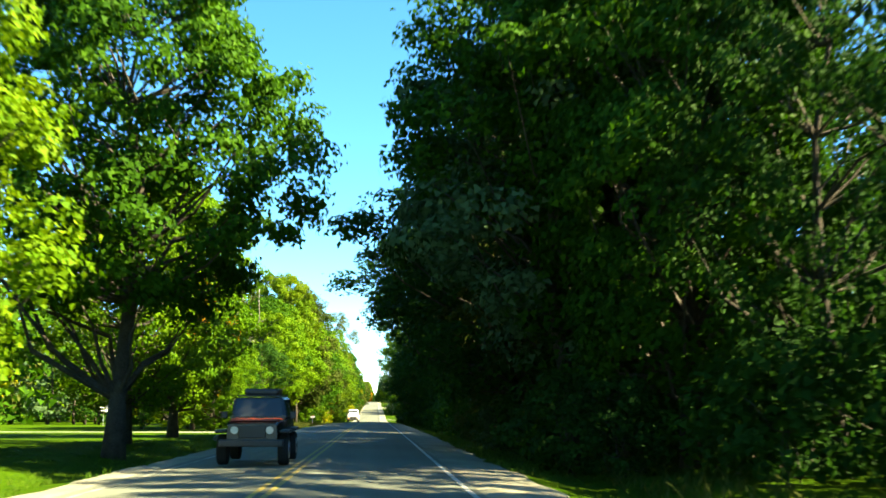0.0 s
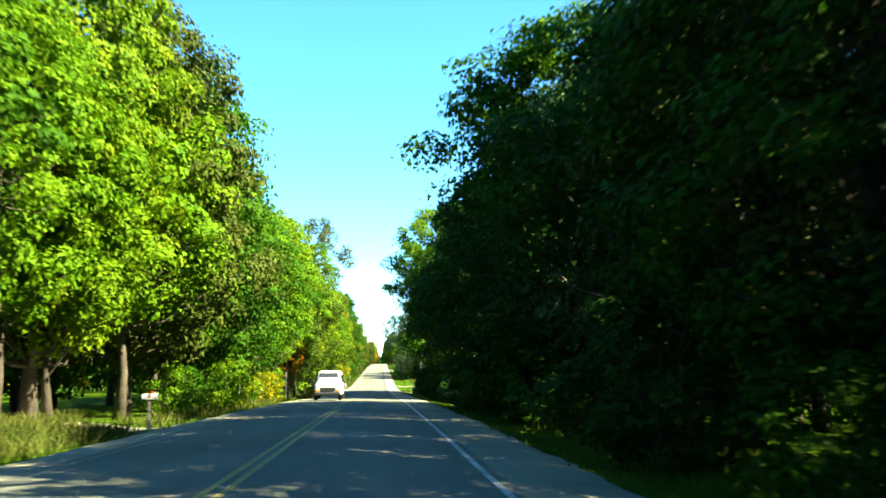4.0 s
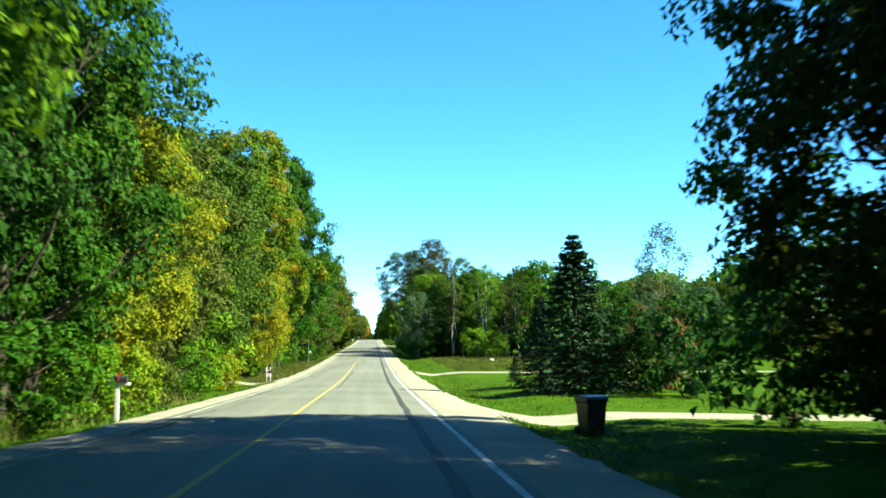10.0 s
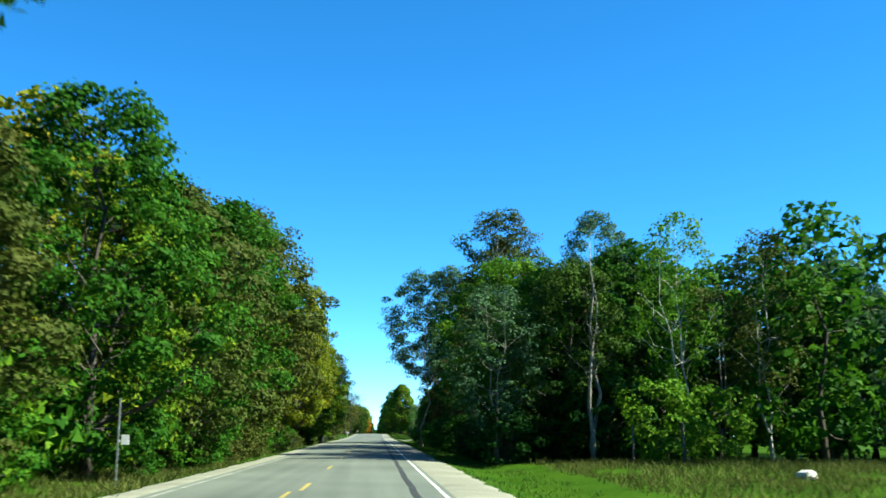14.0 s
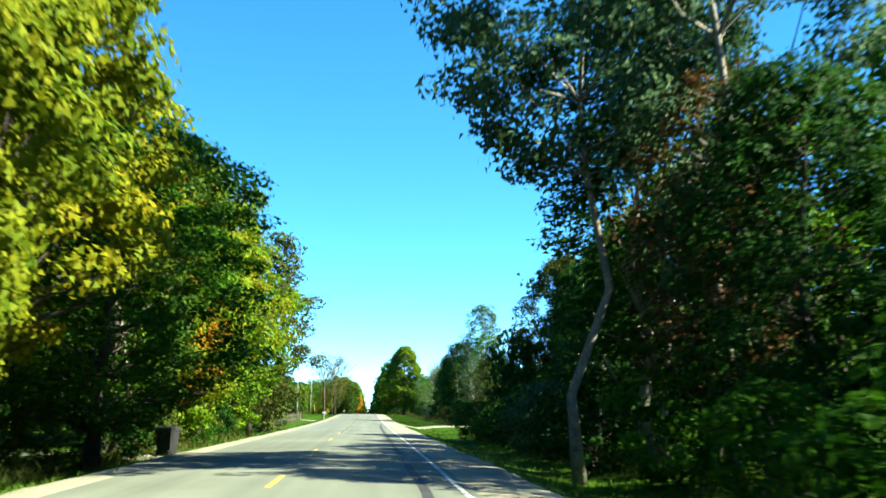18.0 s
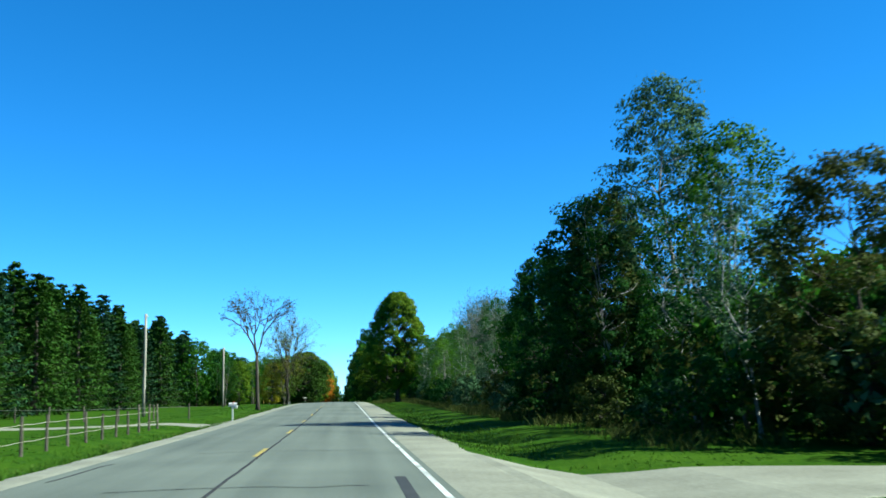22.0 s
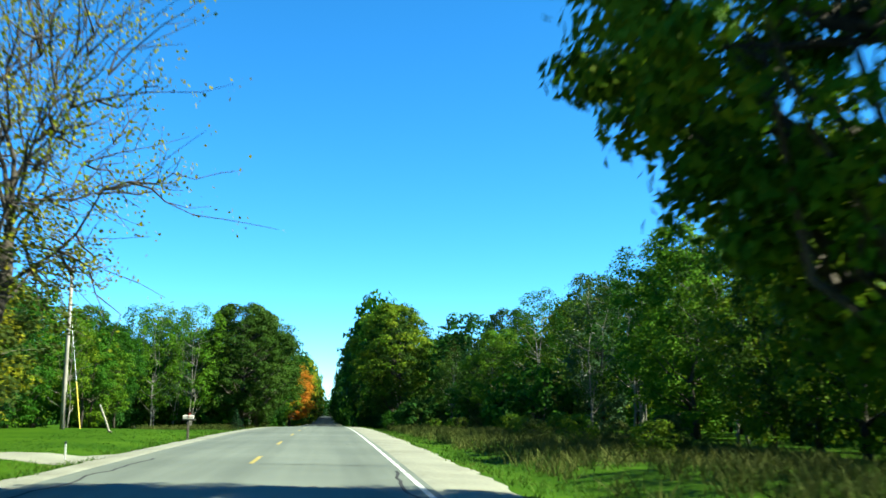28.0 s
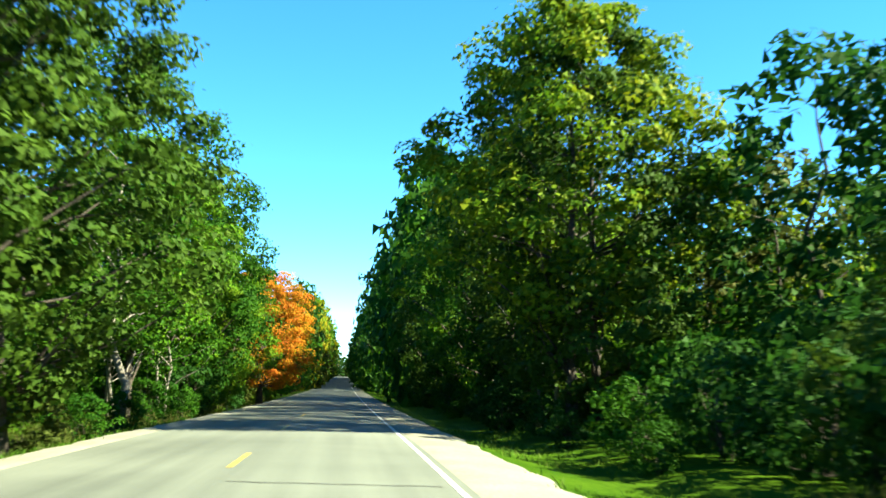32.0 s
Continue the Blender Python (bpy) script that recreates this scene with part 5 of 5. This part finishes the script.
def utility_pole(x, y, h, guy=False):
    t = thing("utility_pole", "weathered grey wooden utility pole" + (" with a yellow-sleeved guy wire" if guy else " on the lawn"), "utility pole", "utility poles", (x, y, land(x, y)), 0)
    part("shaft", Geo().tube([(0, 0, -0.4), (0.02, 0, h * 0.3), (0.05, 0.02, h * 0.65), (0.07, 0, h)], [0.16, 0.145, 0.125, 0.10], 12), POLE_WOOD, t, smooth=True)
    part("top_bracket", Geo().box(-0.03, 0.22, -0.03, 0.03, h - 0.35, h - 0.28, 0.01), STEEL, t)
    part("insulator", Geo().tube([(0.20, 0, h - 0.28), (0.20, 0, h - 0.20), (0.20, 0, h - 0.13)], [0.05, 0.06, 0.03], 8), GREY_BOX, t)
    part("conduit", Geo().tube([(0.15, -0.06, 0), (0.15, -0.06, 2.4)], [0.03, 0.03], 6), BLACK, t)
    if guy:
        part("guy_wire", Geo().tube([(0.05, 0, h * 0.8), (1.5, -1.5, 0.0)], [0.008, 0.008], 4), STEEL, t)
        part("guy_sleeve", Geo().tube([(0.98, -0.97, h * 0.8 * 0.36), (1.48, -1.48, 0.05)], [0.04, 0.04], 8), YELLOW_PL, t)
    return t


utility_pole(-19.0, 587, 9.3)
utility_pole(-17.2, 637, 9.0)
utility_pole(-17.1, 697, 8.6)
utility_pole(-17.4, 761, 10.6, True)
for x, y, a in ((-15.6, 585, 24), (-13.5, 757, -20)):
    t = thing("leaning_post", "slanting bleached brace post in the paddock", "post", "", (x, y, land(x, y)), 0)
    part("shaft", Geo().tube([(0, 0, -0.2), (-0.35, 0, 0.8), (-0.75, 0.1, 1.7)], [0.07, 0.065, 0.06], 8), POLE_WOOD, t)
    part("foot", Geo().tube([(0, 0, -0.1), (0, 0, 0.08)], [0.12, 0.10], 8), POST_WOOD, t)

fence = thing("paddock_fence", "dark wooden post and wire paddock fence with rails", "fence", "", (0, 0, 0))
FENCE = [(-9.3 - 0.017 * (y - 545), float(y)) for y in np.arange(541, 607, 3.0)]
rf = random.Random(8)
for i, (x, y) in enumerate(FENCE):
    h = 1.15 + rf.uniform(-0.08, 0.1) + (0.25 if i >= len(FENCE) - 3 else 0)
    z = land(x, y)
    lx, ly = rf.uniform(-0.05, 0.05), rf.uniform(-0.05, 0.05)
    part("post", Geo().tube([(x, y, z - 0.3), (x + lx * 0.5, y + ly * 0.5, z + h * 0.5), (x + lx, y + ly, z + h)], [0.062, 0.058, 0.055], 7), POST_WOOD, fence)
    if i:
        px, py = FENCE[i - 1]
        for k, hz in enumerate((0.45, 0.98)):
            part("rail", Geo().tube([(px, py, land(px, py) + hz), ((x + px) / 2, (y + py) / 2, land((x + px) / 2, (y + py) / 2) + hz - 0.03), (x, y, z + hz)], [0.011] * 3, 5), POLE_WOOD, fence)
cross = thing("paddock_fence", "far cross fence of grey posts and rails in the paddock", "fence", "", (0, 0, 0))
for i in range(9):
    x, y = -11 - i * 2.6, 621 + i * 0.5
    z = land(x, y)
    part("post", Geo().tube([(x, y, z - 0.3), (x, y, z + 1.15)], [0.06, 0.052], 7), POST_WOOD, cross)
    if i:
        part("rail", Geo().tube([(x + 2.6, y - 0.5, land(x + 2.6, y - 0.5) + 0.9), (x, y, z + 0.9)], [0.02, 0.02], 5), POLE_WOOD, cross)


# ---- vehicles ----
def wheel(parent, x, y, r, w, rim_mat):
    t = part("wheel", Geo().tube([(x - w / 2, y, r), (x - w / 2 + 0.03, y, r), (x + w / 2 - 0.03, y, r), (x + w / 2, y, r)], [r * 0.93, r, r, r * 0.93], 24), RUBBER, parent)
    s = 1 if x > 0 else -1
    part("rim", Geo().tube([(x + s * (w / 2 - 0.02), y, r), (x + s * (w / 2 + 0.012), y, r)], [r * 0.60, r * 0.56], 18), rim_mat, t)
    part("hub", Geo().tube([(x + s * w / 2, y, r), (x + s * (w / 2 + 0.03), y, r)], [r * 0.18, r * 0.14], 10), BLACK, t)


def loft(sections):
    """Closed skin through cross-sections: (y, half width at sill, half width at top, z sill, z belt, z top, roundness)."""
    rings = []
    for y, ws, wt, z0, zb, z1, r in sections:
        half = [(ws * 0.92, z0), (ws, z0 + 0.06), (ws, zb), (wt + (ws - wt) * 0.25, z1 - r), (wt, z1 - r * 0.45), (wt - r, z1)]
        rings.append([(x, y, z) for x, z in half] + [(-x, y, z) for x, z in reversed(half)])
    return Geo().face_grid(rings)


def pane(g, pts, out=(0, 0, 0), thick=0.012):
    """A flat pane through four corners with a little thickness."""
    a, b, c, d = [Vector(p) for p in pts]
    n = (b - a).cross(d - a).normalized() * thick
    g.face_grid([[a - n, b - n, c - n, d - n], [a + n, b + n, c + n, d + n]])
    return g


def van(x, y):
    t = thing("van", "white delivery van with dark windows and blue side stripes", "van", "", (x, y, land(x, y) + 0.02))
    body = part("body", loft([(0.05, 0.86, 0.80, 0.42, 0.70, 0.98, 0.10), (0.25, 0.95, 0.86, 0.36, 0.80, 1.10, 0.10), (1.05, 0.98, 0.84, 0.34, 1.05, 1.24, 0.10),
                              (1.15, 0.99, 0.80, 0.34, 1.12, 1.34, 0.12), (1.78, 0.99, 0.74, 0.34, 1.15, 1.97, 0.14), (2.2, 0.99, 0.76, 0.34, 1.15, 2.08, 0.16),
                              (5.3, 0.99, 0.76, 0.34, 1.15, 2.07, 0.16), (5.6, 0.98, 0.74, 0.36, 1.15, 2.02, 0.16), (5.68, 0.94, 0.70, 0.45, 1.10, 1.9, 0.14)]), WHITE, t)
    part("windscreen", pane(Geo(), [(-0.76, 1.17, 1.33), (0.76, 1.17, 1.33), (0.66, 1.74, 1.93), (-0.66, 1.74, 1.93)]), VGLASS, body)
    for s in (-1, 1):
        part("side_window", pane(Geo(), [(s * 0.985, 1.42, 1.22), (s * 0.985, 2.25, 1.22), (s * 0.86, 2.25, 1.82), (s * 0.87, 1.78, 1.82)]), VGLASS, body)
        part("side_window", pane(Geo(), [(s * 0.985, 2.5, 1.24), (s * 0.985, 3.7, 1.24), (s * 0.87, 3.7, 1.80), (s * 0.87, 2.5, 1.80)]), VGLASS, body)
        part("side_window", pane(Geo(), [(s * 0.985, 3.85, 1.24), (s * 0.985, 5.2, 1.24), (s * 0.87, 5.2, 1.80), (s * 0.87, 3.85, 1.80)]), VGLASS, body)
        part("mirror", Geo().box(s * 1.02 - 0.07 + s * 0.10, s * 1.02 + 0.07 + s * 0.10, 1.42, 1.52, 1.18, 1.46, 0.03), BLACK, t)
        for yy in (1.0, 4.6):
            wheel(t, s * 0.86, yy, 0.37, 0.24, STEEL)
            part("wheel_arch", Geo().tube([(s * 0.985, yy, 0.40), (s * 0.998, yy, 0.40)], [0.47, 0.46], 20), BLACK, body)
        part("headlight", Geo().box(s * 0.70 - 0.16, s * 0.70 + 0.16, 0.03, 0.12, 0.72, 0.90, 0.03), LAMPGLASS, t)
        part("turn_light", Geo().box(s * 0.72 - 0.12, s * 0.72 + 0.12, 0.02, 0.10, 0.60, 0.70, 0.02), AMBER, t)
        blue = paint("blue_lettering", (0.05, 0.10, 0.42), 0.4)
        for k in range(7):
            y0 = 2.5 + k * 0.36
            part("stripe", Geo().box(s * 0.992 - 0.004, s * 0.992 + 0.004, y0, y0 + 0.28, 0.86, 1.04), blue, body)
    part("grille", Geo().box(-0.52, 0.52, 0.02, 0.10, 0.62, 0.90, 0.02), BLACK, t)
    part("bumper", Geo().box(-0.94, 0.94, -0.08, 0.16, 0.36, 0.56, 0.05), BLACK, t)
    part("bumper", Geo().box(-0.92, 0.92, 5.6, 5.80, 0.40, 0.56, 0.05), BLACK, t)
    return t


def jeep(x, y):
    dark = paint("dark_car_paint", (0.020, 0.024, 0.030), 0.25)
    red = paint("red_bonnet_paint", (0.42, 0.06, 0.025), 0.3)
    t = thing("off_road_car", "dark boxy off-road car with a red bonnet and roof rack", "car", "", (x, y, land(x, y) + 0.02))
    body = part("body", loft([(0.15, 0.66, 0.62, 0.55, 0.80, 1.08, 0.05), (0.35, 0.70, 0.66, 0.55, 0.85, 1.12, 0.05), (1.45, 0.78, 0.76, 0.48, 1.0, 1.17, 0.05),
                              (1.55, 0.80, 0.78, 0.46, 1.05, 1.20, 0.05), (3.8, 0.80, 0.78, 0.46, 1.05, 1.20, 0.05), (3.9, 0.78, 0.76, 0.5, 1.0, 1.17, 0.05)]), dark, t)
    part("bonnet", loft([(0.32, 0.62, 0.58, 1.10, 1.12, 1.15, 0.02), (0.9, 0.66, 0.62, 1.12, 1.15, 1.19, 0.02), (1.42, 0.70, 0.66, 1.14, 1.17, 1.21, 0.02)]), red, t, "glossy red bonnet")
    cab = part("cabin", loft([(1.48, 0.77, 0.70, 1.18, 1.24, 1.30, 0.04), (1.72, 0.77, 0.66, 1.18, 1.3, 1.76, 0.05), (3.75, 0.77, 0.66, 1.18, 1.3, 1.78, 0.05), (3.88, 0.76, 0.64, 1.18, 1.3, 1.72, 0.05)]), dark, t)
    part("windscreen", pane(Geo(), [(-0.66, 1.47, 1.25), (0.66, 1.47, 1.25), (0.60, 1.68, 1.70), (-0.60, 1.68, 1.70)]), VGLASS, cab)
    for s in (-1, 1):
        part("side_window", pane(Geo(), [(s * 0.775, 1.8, 1.26), (s * 0.775, 2.7, 1.26), (s * 0.69, 2.7, 1.66), (s * 0.69, 1.85, 1.66)]), VGLASS, cab)
        part("side_window", pane(Geo(), [(s * 0.775, 2.8, 1.26), (s * 0.775, 3.7, 1.26), (s * 0.69, 3.7, 1.66), (s * 0.69, 2.8, 1.66)]), VGLASS, cab)
        part("headlight", Geo().tube([(s * 0.46, 0.10, 0.92), (s * 0.46, 0.17, 0.92)], [0.10, 0.10], 14), LAMPGLASS, t)
        part("mirror", Geo().box(s * 0.95 - 0.09, s * 0.95 + 0.09, 1.58, 1.66, 1.20, 1.38, 0.02), BLACK, t)
        for yy in (0.62, 3.2):
            wheel(t, s * 0.80, yy, 0.40, 0.27, STEEL)
            part("fender", Geo().box(s * 0.84 - 0.13, s * 0.84 + 0.13, yy - 0.52, yy + 0.52, 0.84, 0.93, 0.04), BLACK, t)
    part("grille", Geo().box(-0.36, 0.36, 0.12, 0.17, 0.72, 1.04, 0.02), BLACK, t)
    part("bumper", Geo().box(-0.84, 0.84, -0.12, 0.10, 0.50, 0.68, 0.03), BLACK, t)
    rack = part("roof_rack", Geo().box(-0.62, 0.62, 1.9, 3.6, 1.80, 1.84, 0.01), BLACK, t)
    part("roof_box", Geo().box(-0.45, 0.5, 2.0, 3.2, 1.84, 2.02, 0.05), BLACK, t)
    return t


jeep(-3.3, 28.0)
van(-3.72, 174.5)


# ---- grass and weeds ----
def blades(name, seed, spots, height, width, lean, material, label, category):
    """Upright blades in loose tufts. One mesh."""
    rs = np.random.RandomState(seed)
    P = np.array(spots)
    n = len(P)
    z = np.array([land(x, y) for x, y in P])
    base = np.column_stack([P, z - 0.03])
    a = rs.uniform(0, 2 * math.pi, n)
    side = np.column_stack([np.cos(a), np.sin(a), np.zeros(n)]) * (width * rs.uniform(0.6, 1.3, n))[:, None]
    h = height * rs.uniform(0.45, 1.25, n)
    tip = base + np.column_stack([rs.normal(size=n) * lean * h, rs.normal(size=n) * lean * h, h])
    mid = base * 0.5 + tip * 0.5 + np.column_stack([np.zeros(n), np.zeros(n), h * 0.08])
    v = np.stack([base - side, base + side, mid + side * 0.7, tip, mid - side * 0.7], 1)
    me = bpy.data.meshes.new(name)
    me.vertices.add(5 * n)
    me.vertices.foreach_set("co", v.ravel())
    me.loops.add(5 * n)
    me.loops.foreach_set("vertex_index", np.arange(5 * n, dtype=np.int32))
    me.polygons.add(n)
    me.polygons.foreach_set("loop_start", np.arange(0, 5 * n, 5, dtype=np.int32))
    me.materials.append(material)
    me.update(calc_edges=True)
    return tagged(new(name, me), label, category, kind="stuff")


def tufts(seed, n, x0, x1, y0, y1, spread=0.10, per=4):
    rs = np.random.RandomState(seed)
    c = np.column_stack([rs.uniform(x0, x1, n), rs.uniform(y0, y1, n)])
    keep = np.array([noise.noise(Vector((x * 0.35, y * 0.25, seed))) > -0.25 for x, y in c])
    c = c[keep]
    D = np.array(DRIVEN)
    off = np.array([not np.any((np.abs(D[:, 0] - x) < 1.2) & (np.abs(D[:, 1] - y) < D[:, 2] + 0.15)) for x, y in c])
    c = c[off]
    return [tuple(q) for q in np.repeat(c, per, 0) + rs.normal(size=(len(c) * per, 2)) * spread]


verge = []
for s, (x0, x1) in enumerate(((-9.6, EDGE_L + 0.15), (EDGE_R - 0.15, 6.8))):
    verge += tufts(400 + s, 9000, x0, x1, 5, 830, 0.13, 6)
lawn = []
for s, (x0, x1, y0, y1, n) in enumerate(((6.8, 16, 262, 330, 2500), (6.8, 22, 518, 575, 4000), (-17, -9.6, 530, 660, 4200), (-16, -9.6, 660, 800, 3500), (-15, -9.6, 20, 112, 2800))):
    lawn += tufts(410 + s, n, x0, x1, y0, y1, 0.14, 4)
blades("mown_grass", 3, lawn, 0.07, 0.03, 0.6, GRASS_B, "short mown green lawn grass", "grass")
blades("verge_grass", 1, verge, 0.17, 0.015, 0.5, GRASS_B, "short green verge grass in uneven tufts", "grass")
weeds = []
for s, (x0, x1, y0, y1, n) in enumerate(((-9.8, -8.2, 100, 300, 1800), (-12.5, -7.9, 115, 140, 1300), (-11.0, -8.4, 400, 430, 500), (-10.0, -8.2, 430, 520, 900), (5.6, 8.5, 10, 260, 900),
                                         (8.5, 13, 570, 690, 2200), (6.0, 16, 700, 800, 5200), (-9.6, -7.9, 805, 900, 1100), (-19, -8.8, 789, 801, 1100), (6.5, 9.5, 405, 520, 800))):
    weeds += tufts(420 + s, n, x0, x1, y0, y1, 0.18, 6)
blades("tall_weeds", 2, weeds, 0.52, 0.016, 0.5, WEED_B, "tall dry olive weeds and seed heads", "weeds")
meadow = tufts(440, 8000, 8.0, 36, 350, 401, 0.2, 5) + tufts(441, 4200, -11.0, -6.9, 326, 400, 0.2, 5)
blades("meadow_grass", 4, meadow, 0.36, 0.016, 0.55, WEED_B, "rough olive-brown meadow grass", "grass")
